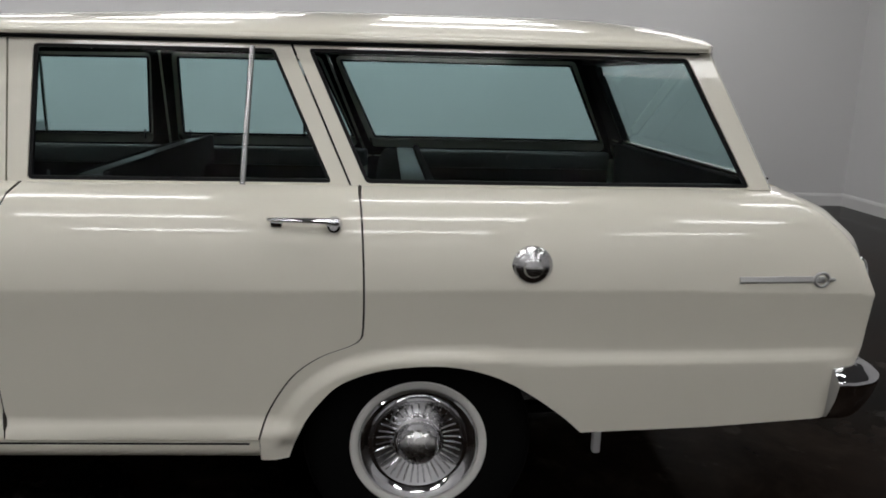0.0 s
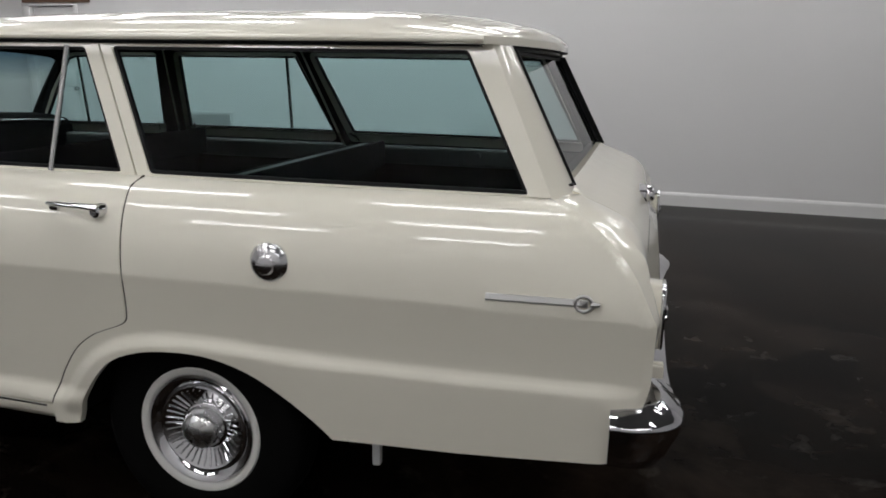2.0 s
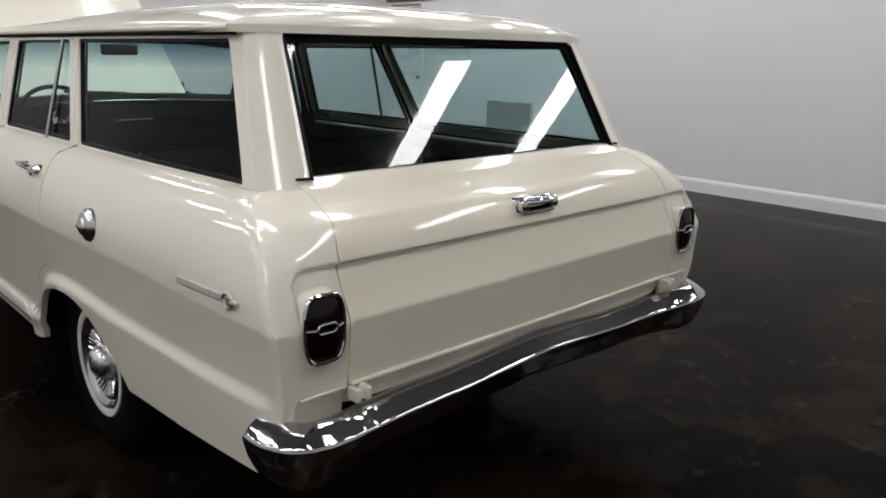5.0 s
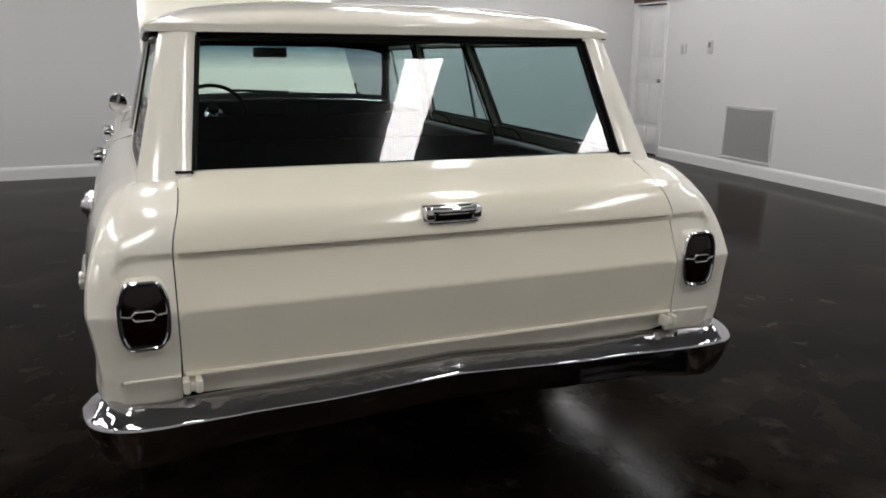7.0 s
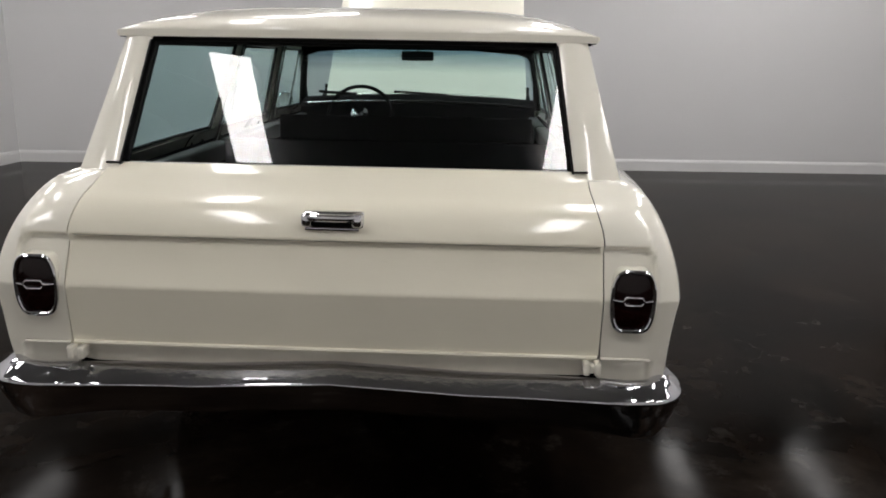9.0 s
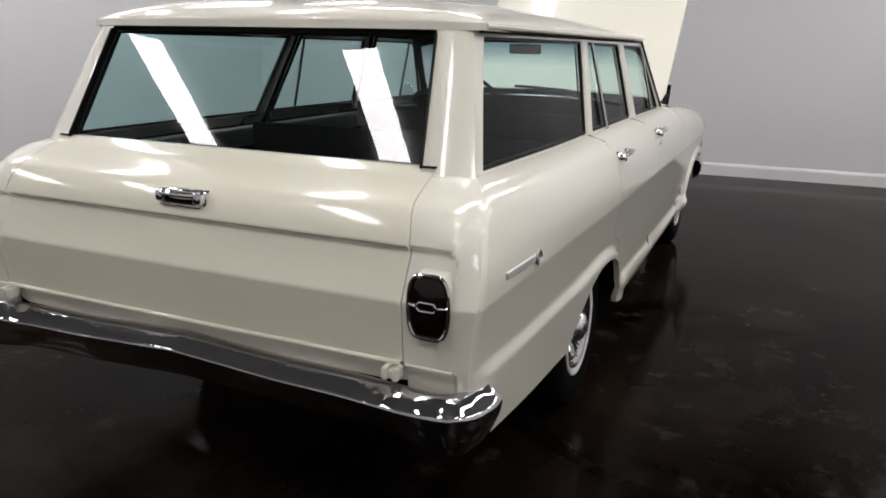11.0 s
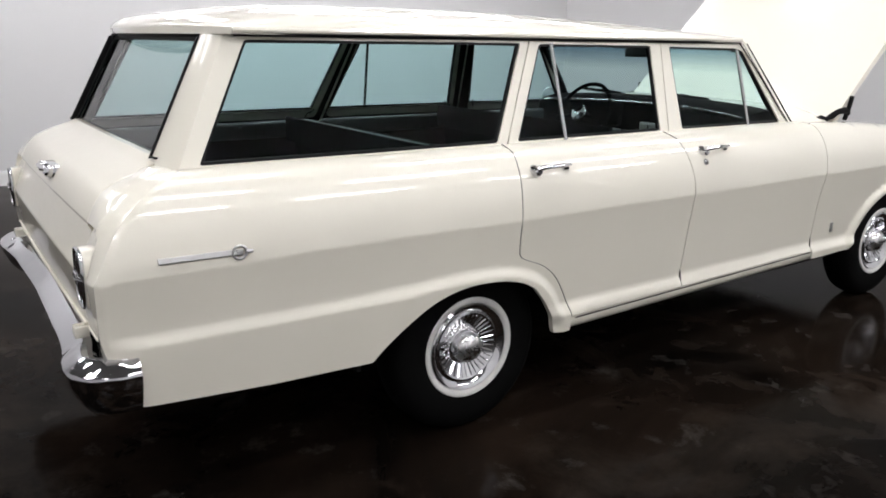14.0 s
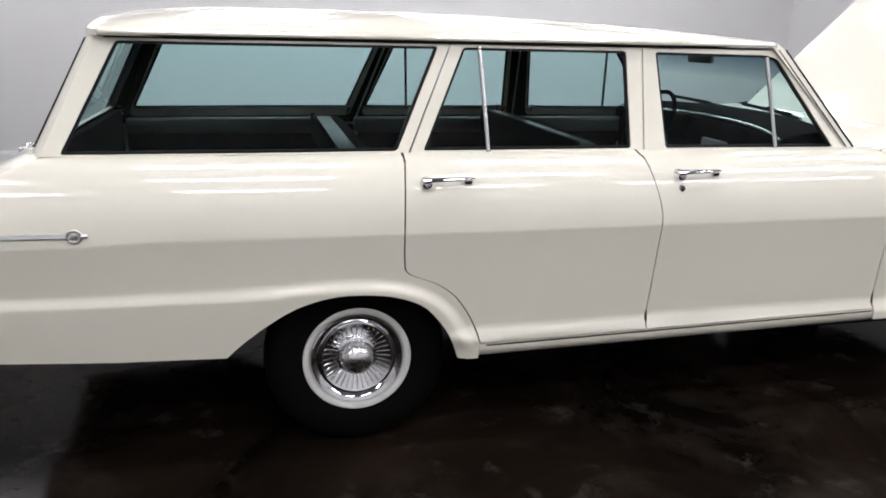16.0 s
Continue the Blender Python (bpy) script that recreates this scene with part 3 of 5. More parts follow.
F_GLASS = rounded([(1.068, 1.330), (1.100, 1.005), (1.790, 1.0), (1.560, 1.312), (1.51, 1.325)], 0.012)


def shifted(pts, dx):
    return [(x + dx, z) for x, z in pts]


def sill(poly):
    """The same opening with its lower edge 25 mm lower."""
    return [(x, z - 0.025 if z < 1.1 else z) for x, z in poly]


def handle(parent, s, x, z):
    y = side_y(x, z)
    bm = bmesh.new()
    base = y + 0.002
    for dx in (0.0, 0.135):
        box(bm, (x + dx - 0.014, base - 0.012, z - 0.011), (x + dx + 0.014, base + 0.012, z + 0.012), 0.005, 2)
    tube(bm, [(x - 0.012, base + 0.022, z + 0.006), (x + 0.03, base + 0.032, z + 0.010), (x + 0.085, base + 0.033, z + 0.011), (x + 0.135, base + 0.024, z + 0.010), (x + 0.152, base + 0.010, z + 0.008)], [0.013, 0.010, 0.008, 0.008, 0.006], 12, squash=0.75)
    bt = bmesh.new()
    lathe(bt, [(0, 0.030), (0.010, 0.030), (0.0155, 0.026), (0.0165, 0.012), (0.019, 0.006), (0.019, -0.01)], 24)
    bmesh.ops.translate(bt, vec=(x - 0.002, base, z - 0.004), verts=bt.verts)
    for b in (bm, bt):
        if s < 0:
            bmesh.ops.scale(b, vec=(1, -1, 1), verts=b.verts)
    h = part("door_handle", bm, CHROME, parent, "chrome pull handle")
    part("push_button", bt, CHROME, parent)
    return h


def window(parent, s, poly, name="side_window", step=0.12):
    """The pane and the black seal round it."""
    lift = lambda x, z: (x, s * (pillar_y(x, z) - 0.010), z)
    p = skin(name, inset(poly, 0.004), lift, GLASS, parent, "tinted blue-green glass", step=step, edge=0.08, flip=s > 0, rim=0)
    p.visible_shadow = False
    lift2 = lambda x, z: (x, s * (pillar_y(x, z) - 0.005), z)
    skin("window_seal", inset(poly, 0.0005), lift2, SEAL, parent, "", holes=[inset(poly, 0.009)], step=0.3, edge=0.05, flip=s > 0, rim=0.012, back=(0, -s, 0))
    return p


def frame_skin(name, parent, s, outline, holes, mat=PAINT, off=0.0, label=""):
    lift = lambda x, z: (x, s * (pillar_y(x, z) - off), z)
    return skin(name, outline, lift, mat, parent, label, holes=holes, step=0.06, edge=0.04, flip=(s > 0) == (off == 0), rim=0.014 if off == 0 else 0, back=(0, -s, 0))


def clip_line(x0, x1, z):
    return [(x, z - crease_drop(x)) for x in np.linspace(x0, x1, 12)]


for s in (1, -1):
    side_lift = lambda x, z, s=s: (x, s * side_y(x, z), z)
    kw = dict(step=0.026, edge=0.02, flip=s > 0, back=(0, -s, 0), rim=0.02)
    # quarter panel with its pillar
    out = [(0.153, 1.0)] + list(REAR_EDGE) + [(-0.75, 0.381)] + list(reversed(REAR_ARCH)) + [(0.37, 0.314), (0.402, 0.316)] + list(DOOR_SEAM)[:-1]
    q = skin("quarter_panel", out, side_lift, PAINT, car, "cream painted rear quarter panel", lines=[clip_line(-1.14, 0.13, zc) for zc in (0.758, 0.765, 0.772)], **{**kw, "step": 0.0105, "edge": 0.010})
    frame_skin("pillar", q, s, [(0.178, 1.0), (0.339, 1.369), (-0.752, 1.369), (-0.758, 1.35), (-0.926, 1.0)], [Q_GLASS])
    frame_skin("pillar_trim", q, s, [(0.170, 0.93), (0.334, 1.355), (-0.76, 1.355), (-0.935, 0.93)], [sill(inset(Q_GLASS, -0.014))], HEADLINER, 0.035)
    window(q, s, Q_GLASS, "quarter_window")
    # rear face of the pillar beside the tailgate glass
    xd = lambda z: -0.926 + (z - 1.0) * 0.168 / 0.35
    xg = lambda z: -0.955 + (z - 1.02) * 0.165 / 0.32
    yg = lambda z: 0.603 - (z - 1.02) * 0.13
    dl = lambda v, z, s=s: (xd(z) + (xg(z) - 0.006 - xd(z)) * v - 0.010 * 4 * v * (1 - v), s * (pillar_y(xd(z), z) + (yg(z) - pillar_y(xd(z), z)) * v), z)
    skin("pillar_rear_face", [(0.0, 0.985), (1.0, 0.985), (1.0, 1.369), (0.0, 1.369)], dl, PAINT, q, step=0.09, edge=0.06, flip=s < 0, rim=0)
    skin("pillar_inner_face", [(0.0, 0.985), (1.0, 0.985), (1.0, 1.355), (0.0, 1.355)], lambda v, z, s=s: tuple(np.array(dl(v, z, s)) + np.array((0.03, -s * 0.012, 0))), HEADLINER, q, step=0.2, edge=0.1, flip=s > 0, rim=0)
    # rear door
    rd = skin("rear_door", shifted(list(DOOR_SEAM), 0.005) + shifted(list(B_SEAM), -0.0015) + [(0.72, 0.377)], side_lift, PAINT, car, "cream painted rear door with chrome handle", lines=[clip_line(0.16, 1.02, zc) for zc in (0.758, 0.765, 0.772)], **kw)
    frame_skin("window_frame", rd, s, [(0.184, 1.0), (0.345, 1.369), (1.016, 1.369), (1.014, 1.0)], [R_GLASS])
    frame_skin("frame_trim", rd, s, [(0.182, 0.93), (0.345, 1.355), (1.015, 1.355), (1.012, 0.93)], [sill(inset(R_GLASS, -0.014))], HEADLINER, 0.035)
    window(rd, s, R_GLASS)
    bar = bmesh.new()
    tube(bar, [(0.449, s * (pillar_y(0.45, 1.0) + 0.004), 1.0), (0.428, s * (pillar_y(0.43, 1.34) + 0.004), 1.337)], 0.0075, 10)
    part("window_bar", bar, STEEL, rd, "bright metal window divider")
    handle(rd, s, 0.217, 0.925)
    # front door
    fd = skin("front_door", shifted(list(reversed(B_SEAM)), 0.003) + [(1.5, 1.0), (1.87, 1.0)] + shifted(list(F_SEAM), -0.002) + [(1.5, 0.390)], side_lift, PAINT, car, "cream painted front door with chrome handle", lines=[clip_line(1.045, 1.98, zc) for zc in (0.758, 0.765, 0.772)], **kw)
    frame_skin("window_frame", fd, s, [(1.019, 1.0), (1.021, 1.369), (1.556, 1.369), (1.590, 1.345), (1.872, 1.0)], [F_GLASS])
    frame_skin("frame_trim", fd, s, [(1.022, 0.93), (1.024, 1.355), (1.556, 1.355), (1.580, 1.345), (1.862, 0.93)], [sill(inset(F_GLASS, -0.012))], HEADLINER, 0.035)
    window(fd, s, F_GLASS)
    for dx, rr in ((0.004, 0.0035), (-0.026, 0.0025)):
        gp = bmesh.new()
        tube(gp, [(1.874 + dx + (1.590 - 1.874) * k / 6, s * (pillar_y(1.7, 1.0 + 0.345 * k / 6) + 0.0005), 1.0 + 0.345 * k / 6) for k in range(7)], rr, 6)
        part("pillar_seam", gp, SEAL, fd, "thin black seam along the windscreen pillar")
    bar = bmesh.new()
    tube(bar, [(1.541, s * (pillar_y(1.54, 1.0) + 0.002), 1.0), (1.512, s * (pillar_y(1.51, 1.32) + 0.002), 1.318)], 0.0075, 10)
    part("vent_window_bar", bar, STEEL, fd, "bright metal vent window post")
    handle(fd, s, 1.102, 0.933)
    lock = bmesh.new()
    lathe(lock, [(0, 0.006), (0.010, 0.006), (0.013, 0.0), (0.013, -0.01)], 16)
    bmesh.ops.translate(lock, vec=(1.106, side_y(1.106, 0.885), 0.885), verts=lock.verts)
    if s < 0:
        bmesh.ops.scale(lock, vec=(1, -1, 1), verts=lock.verts)
    part("door_lock", lock, CHROME, fd)
    # front wing
    tops = [(x, fender_top(x)) for x in np.linspace(1.978, 3.28, 14)]
    nose = [(3.315, 0.845), (3.335, 0.765), (3.315, 0.67), (3.26, 0.60), (3.12, 0.585)]
    fw = skin("front_wing", tops + nose + list(reversed(FRONT_ARCH)) + [(1.978, 0.352), (1.977, 0.398)] + shifted(list(reversed(F_SEAM))[1:], 0.002), side_lift, PAINT, car, "cream painted front wing", lines=[clip_line(1.995, 3.31, zc) for zc in (0.758, 0.765, 0.772)], **{**kw, "step": 0.016, "edge": 0.012})
    wt = lambda x, v, s=s: (x, s * (side_y(x, fender_top(x)) - v * (side_y(x, fender_top(x)) - 0.695)), fender_top(x) + 0.002 * v)
    skin("wing_top", [(1.90, 0), (3.28, 0), (3.28, 1), (1.90, 1)], wt, PAINT, fw, step=0.12, edge=0.08, flip=s < 0, rim=0.03, back=(0, 0, -1))
    bd = bmesh.new()
    ye = side_y(2.14, 0.49)
    box(bd, (2.128, ye - 0.002, 0.464), (2.150, ye + 0.007, 0.512), 0.006)
    if s < 0:
        bmesh.ops.scale(bd, vec=(1, -1, 1), verts=bd.verts)
    part("wing_badge", bd, SATIN, fw)
    # rocker
    rk = bmesh.new()
    A, B = [], []
    prof = [(0.870, 0.370), (0.877, 0.365), (0.878, 0.352), (0.874, 0.336), (0.865, 0.321), (0.846, 0.312), (0.70, 0.311)]
    for x, dz, L in ((0.405, 0.0, A), (1.975, 0.026, B)):
        for y, z in prof:
            L.append(rk.verts.new((x, s * y, z + dz)))
    for j in range(len(prof) - 1):
        rk.faces.new((A[j], A[j + 1], B[j + 1], B[j]))
    rocker = part("rocker_panel", rk, PAINT, car, "cream painted sill below the doors")
    sm = bmesh.new()
    tube(sm, [(0.43, s * 0.8765, 0.3590), (1.2, s * 0.8765, 0.372), (1.972, s * 0.8765, 0.3855)], 0.0030, 6)
    part("sill_seam", sm, SEAL, rocker, "thin dark seam along the sill")
    for seam, dx, owner, deep in ((DOOR_SEAM, 0.0025, rd, 0.006), (B_SEAM, 0.0008, fd, 0.008), (F_SEAM, 0.0, fd, 0.010)):
        ss = bmesh.new()
        tube(ss, [(x + dx, s * (side_y(x + dx, z) - deep), z) for x, z in seam], 0.005, 6)
        part("door_seal", ss, GAP, owner, "dark dusty seal in the door gap")
CREASE_Z, LIP_Z = 0.743, 0.858
# lean of the tailgate's upper curve, in degrees from upright, summed up from the foot of the glass down to the ledge
gate_lean = table([0.868, 0.90, 0.912, 0.925, 0.935, 0.945, 0.953, 0.960, 0.98, 0.995, 1.003, 1.02], [23, 27, 31, 38, 43, 51, 60, 66, 67.5, 66, 60, 54])
GATE_Z = [1.02 - 0.002 * k for k in range(77)]
GATE_X = [-0.955]
for za in GATE_Z[:-1]:
    GATE_X.append(GATE_X[-1] - 0.002 * math.tan(radians(gate_lean(za - 0.001))))
rear_x = table(GATE_Z[::-1], GATE_X[::-1])


def fin_x(z):
    """The rear profile past the ends of the sunk panel: straight from the crease up to the ledge."""
    if z < CREASE_Z:
        return -1.192 + (CREASE_Z - z) * 0.0145 / 0.155
    return -1.192 + (z - CREASE_Z) * (rear_x(0.868) + 1.192) / (0.868 - CREASE_Z) if z < 0.868 else rear_x(z)


def sunk_x(z):
    """The rear profile of the sunk panel under the ledge."""
    return fin_x(z) if z < CREASE_Z else -1.192 + (z - CREASE_Z) * 0.054 / (LIP_Z - CREASE_Z)


def tail_x(y, z):
    """The rear face of the body: a panel sunk under an overhanging ledge that turns down beside the lamps."""
    a = abs(y)
    r = 0.030
    d = math.hypot(max(0.0, a - (0.782 - r)), max(0.0, z - (LIP_Z - r))) - r
    x = sunk_x(z) + (fin_x(z) - sunk_x(z)) * smooth01(d / 0.010)
    x -= 0.004 * (1 - min(1, a / 0.66) ** 2)
    x += 0.016 * smooth01((0.588 - z) / 0.007) * smooth01((0.80 - a) / 0.012) * smooth01((a - 0.66) / 0.004)
    ys = side_y(edge_x(z), z)
    if a > 0.60:
        soft = min(1.0, (a - 0.60) / max(ys - 0.60, 0.02)) ** 4.0
        hard = min(1.0, max(0.0, (a - ys + 0.046) / 0.046))
        k = smooth01((z - 0.875) / 0.06)
        x += (edge_x(z) - x) * (k * soft + (1 - k) * hard)
    return x


SEAM_Y = lambda z: 0.664 - 0.026 * smooth01((z - 0.87) / 0.13)
for s in (1, -1):
    zs = [0.46, 0.52, 0.58, 0.62, 0.68, 0.72, CREASE_Z, 0.765, 0.79, 0.82, 0.845, 0.857, 0.868, 0.88, 0.90, 0.92, 0.95, 0.975, 0.99, 1.0]
    outer = [(s * side_y(edge_x(z), z), z) for z in zs]
    inner = [(s * (SEAM_Y(z) + 0.0028), z) for z in reversed(zs) if z > 0.6] + [(s * 0.668, 0.60), (s * 0.668, 0.46)]
    skin("wing_rear_face", outer + inner, lambda y, z: (tail_x(y, z), y, z), PAINT, car, "cream painted rear end of the wing", step=0.0095, edge=0.011, flip=True, lines=[[(s * 0.675, CREASE_Z + dz), (s * 0.835, CREASE_Z + dz)] for dz in (-0.006, 0, 0.006)] + [[(s * (side_y(edge_x(z), z) - 0.046 + dy), z) for z in (0.48, 0.55, 0.62, 0.70, 0.7305)] for dy in (-0.004, 0.004)], rim=0.012, back=(1, 0, 0))

for s in (1, -1):
    def base_l(u, v, s=s):
        y = SEAM_Y(1.0) + 0.003 + (side_y(edge_x(0.999), 0.999) - SEAM_Y(1.0) - 0.003) * u
        a, b_ = Vector((tail_x(y, 0.9995), s * y, 0.9995)), Vector((-0.90, s * y, 1.004))
        p = a.lerp(b_, v)
        return (p.x, p.y, p.z)
    grid_skin("pillar_base", base_l, 8, 4, PAINT, car, "cream painted shelf at the foot of the pillar", flip=s < 0)

# tailgate
tg_out = [(-SEAM_Y(z), z) for z in np.linspace(1.02, 0.594, 18)] + [(SEAM_Y(z), z) for z in np.linspace(0.594, 1.02, 18)]
tailgate = skin("tailgate", tg_out, lambda y, z: (tail_x(y, z), y, z), PAINT_GATE, car, "cream painted tailgate with a chrome handle", step=0.03, edge=0.022, flip=True, lines=[[(-0.65, z), (0.65, z)] for z in (0.737, 0.743, 0.749, 0.852, 0.8575, 0.8605, 0.863, 0.8655, 0.868, 0.874, 0.882, 0.92, 0.935, 0.945, 0.953, 0.960, 0.995, 1.003)], rim=0.02, back=(1, 0, 0))
boxed("inner_panel", (-0.94, -0.60, 0.55), (-0.90, 0.60, 1.01), VINYL, tailgate, bevel=0.01)
lip = bmesh.new()
tube(lip, [(tail_x(y, 0.591) - 0.003, y, 0.591) for y in np.linspace(-0.660, 0.660, 15)], 0.006, 8)
part("lower_lip", lip, PAINT_GATE, tailgate)
for s in (1, -1):
    lip = bmesh.new()
    tube(lip, [(tail_x(s * y, 0.588) - 0.001, s * y, 0.588) for y in np.linspace(0.670, 0.790, 6)], 0.004, 8)
    part("lamp_panel_lip", lip, PAINT, car)
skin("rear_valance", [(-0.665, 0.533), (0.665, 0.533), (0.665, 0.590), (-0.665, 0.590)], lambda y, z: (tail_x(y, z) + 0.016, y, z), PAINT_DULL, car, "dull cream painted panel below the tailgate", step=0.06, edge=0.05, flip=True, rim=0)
# black plate gives the shade of the open gap behind the bumper
boxed("bumper_gap_shade", (-1.125, -0.66, 0.44), (-1.105, 0.66, 0.575), UNDER, car, "black plate as the shade in the gap behind the bumper", bevel=0.004)
# rear glass
GZ0, GZ1 = 1.020, 1.338
rg_l = lambda y, z: (-0.945 + (z - 1.02) * 0.165 / 0.32, y, z)
RGP = rounded([(-0.600, GZ0), (0.600, GZ0), (0.560, GZ1), (-0.560, GZ1)], 0.02)
rgl = skin("rear_window", inset(RGP, 0.004), rg_l, REAR_GLASS, tailgate, "tinted glass reflecting the ceiling lights", step=0.09, edge=0.06, flip=True, rim=0)
rgl.visible_shadow = False
RSO = [(-0.606, GZ0 - 0.006), (0.606, GZ0 - 0.006), (0.567, GZ1 + 0.010), (-0.567, GZ1 + 0.010)]
RSH = [(-0.592, GZ0 - 0.004), (0.592, GZ0 - 0.004), (0.552, GZ1 - 0.009), (-0.552, GZ1 - 0.009)]
rws = skin("rear_window_seal", RSO, lambda y, z: tuple(np.array(rg_l(y, z)) + np.array((-0.003, 0, 0))), SEAL, tailgate, "", holes=[RSH], step=0.3, edge=0.05, flip=True, rim=0.012, back=(1, 0, 0))
wm = bmesh.new()
wm.from_mesh(rws.data)
bmesh.ops.remove_doubles(wm, verts=wm.verts, dist=0.0004)
wm.to_mesh(rws.data)
wm.free()
for s in (1, -1):
    tr = bmesh.new()
    tube(tr, [(rg_l(s * (0.612 - (z - GZ0) * 0.13), z)[0] - 0.006, s * (0.612 - (z - GZ0) * 0.13), z) for z in np.linspace(GZ0, GZ1, 6)], 0.006, 8)
    part("window_trim", tr, STEEL, tailgate, "thin bright metal trim")
    ch = bmesh.new()
    for dz in (0, 1):
        zz = (GZ0 - 0.004, GZ1 + 0.004)[dz]
        yy = 0.600 - (zz - GZ0) * 0.126
        gx = rg_l(0, zz)[0]
        for dx, dy in ((0.004, 0.0), (-0.024, 0.0), (-0.024, 0.005), (0.004, 0.005)):
            ch.verts.new((gx + dx, s * (yy + dy), zz))
    ch.verts.ensure_lookup_table()
    for k in range(4):
        ch.faces.new([ch.verts[i] for i in (k, (k + 1) % 4, 4 + (k + 1) % 4, 4 + k)])
    ch.faces.new(ch.verts[:4])
    ch.faces.new(ch.verts[4:])
    part("glass_channel", ch, SEAL, tailgate, "black rubber channel beside the glass", smooth=False)
    ga, gb = sorted((s * 0.602, s * 0.642))
    boxed("gap_seal", (-0.966, ga, 1.0175), (-0.945, gb, 1.0225), SEAL, tailgate, "thin black seal at the foot of the pillar", bevel=0.001, seg=1)
# tailgate handle: a broad chrome latch
hx, hz = tail_x(0, 0.915), 0.915
tb = bmesh.new()
box(tb, (hx - 0.010, -0.076, hz - 0.022), (hx + 0.03, 0.076, hz + 0.020), 0.007, 3)
th = part("tailgate_handle", tb, CHROME, tailgate, "chrome tailgate handle")
# the slot is no hollow: a black block paints its shade
boxed("finger_slot_shade", (hx - 0.016, -0.052, hz - 0.016), (hx + 0.02, 0.052, hz - 0.002), UNDER, th, "black block as the shade in the slot under the handle bar", bevel=0.004)
for s in (1, -1):
    boxed("handle_end", (hx - 0.032, s * 0.062 - 0.013, hz - 0.014), (hx - 0.004, s * 0.062 + 0.013, hz + 0.020), CHROME, th, bevel=0.008, seg=3)
tb = bmesh.new()
tube(tb, [(hx - 0.022, -0.06, hz + 0.010), (hx - 0.032, -0.035, hz + 0.010), (hx - 0.032, 0.035, hz + 0.010), (hx - 0.022, 0.06, hz + 0.010)], 0.009, 10)
part("handle_bar", tb, CHROME, th)
tb = bmesh.new()
tube(tb, [(hx - 0.018, -0.066, hz - 0.020), (hx - 0.018, 0.066, hz - 0.020)], 0.004, 8)
part("lower_bar", tb, CHROME, th)
for s in (1, -1):
    hg = bmesh.new()
    hx2 = tail_x(0.64, 0.57) - 0.020
    for dy in (-0.0135, 0.0135):
        box(hg, (hx2 - 0.018, s * 0.646 + dy - 0.0080, 0.555), (hx2 + 0.02, s * 0.646 + dy + 0.0080, 0.588), 0.005, 3)
    box(hg, (hx2 - 0.012, s * 0.646 - 0.012, 0.560), (hx2 + 0.02, s * 0.646 + 0.012, 0.580), 0.004)
    part("tailgate_hinge", hg, PAINT, tailgate, "cream painted hinge")


# tail lamps
def tail_lamp(s):
    cy, cz = s * 0.735, 0.743
    def ring(w, h):
        pts = []
        for k in range(48):
            a = 2 * math.pi * k / 48
            c, sn = math.cos(a), math.sin(a)
            px = math.copysign(abs(c) ** 0.38, c) * w
            pz = math.copysign(abs(sn) ** 0.50, sn) * h
            px *= 1 - 0.16 * (pz / h) ** 2
            pts.append((px, pz))
        return pts
    bx = lambda p: tail_x(cy + p, CREASE_Z) + 0.003
    bm = bmesh.new()
    tube(bm, [(bx(p) - 0.006, cy + p, cz + q) for p, q in ring(0.0505, 0.0745)], 0.0055, 10, closed=True)
    bez = part("tail_lamp", bm, CHROME, car, "dark red tail lamp in a chrome bezel")
    bm = bmesh.new()
    o = ring(0.053, 0.077)
    A = [bm.verts.new((bx(p) - 0.004, cy + p, cz + q)) for p, q in o]
    B = [bm.verts.new((bx(p) + 0.035, cy + p * 1.04, cz + q * 1.04)) for p, q in o]
    for k in range(48):
        bm.faces.new((A[k], A[(k + 1) % 48], B[(k + 1) % 48], B[k]))
    part("housing", bm, PAINT, bez)
    bm = bmesh.new()
    rings = []
    for f, d in ((1.0, 0.003), (0.85, 0.008), (0.6, 0.012), (0.3, 0.014)):
        rings.append([bm.verts.new((bx(p * f) - d, cy + p * f, cz + q * f)) for p, q in ring(0.049, 0.073)])
    for A, B in zip(rings, rings[1:]):
        for k in range(48):
            bm.faces.new((A[k], A[(k + 1) % 48], B[(k + 1) % 48], B[k]))
    bm.faces.new(rings[-1])
    part("lens", bm, LENS_RED, bez, "dark red lens")
    bm = bmesh.new()
    hexa = [(-0.026, 0.0), (-0.018, 0.010), (0.018, 0.010), (0.026, 0.0), (0.018, -0.010), (-0.018, -0.010)]
    tube(bm, [(bx(p) - 0.016, cy + p, cz + 0.004 + q) for p, q in hexa], 0.0032, 8, closed=True)
    for e in (1, -1):
        tube(bm, [(bx(e * 0.026) - 0.016, cy + e * 0.026, cz + 0.004), (bx(e * 0.046) - 0.008, cy + e * 0.046, cz + 0.004)], 0.0032, 8)
    part("lens_trim", bm, CHROME, bez, "chrome bar across the lens")


for s in (1, -1):
    tail_lamp(s)


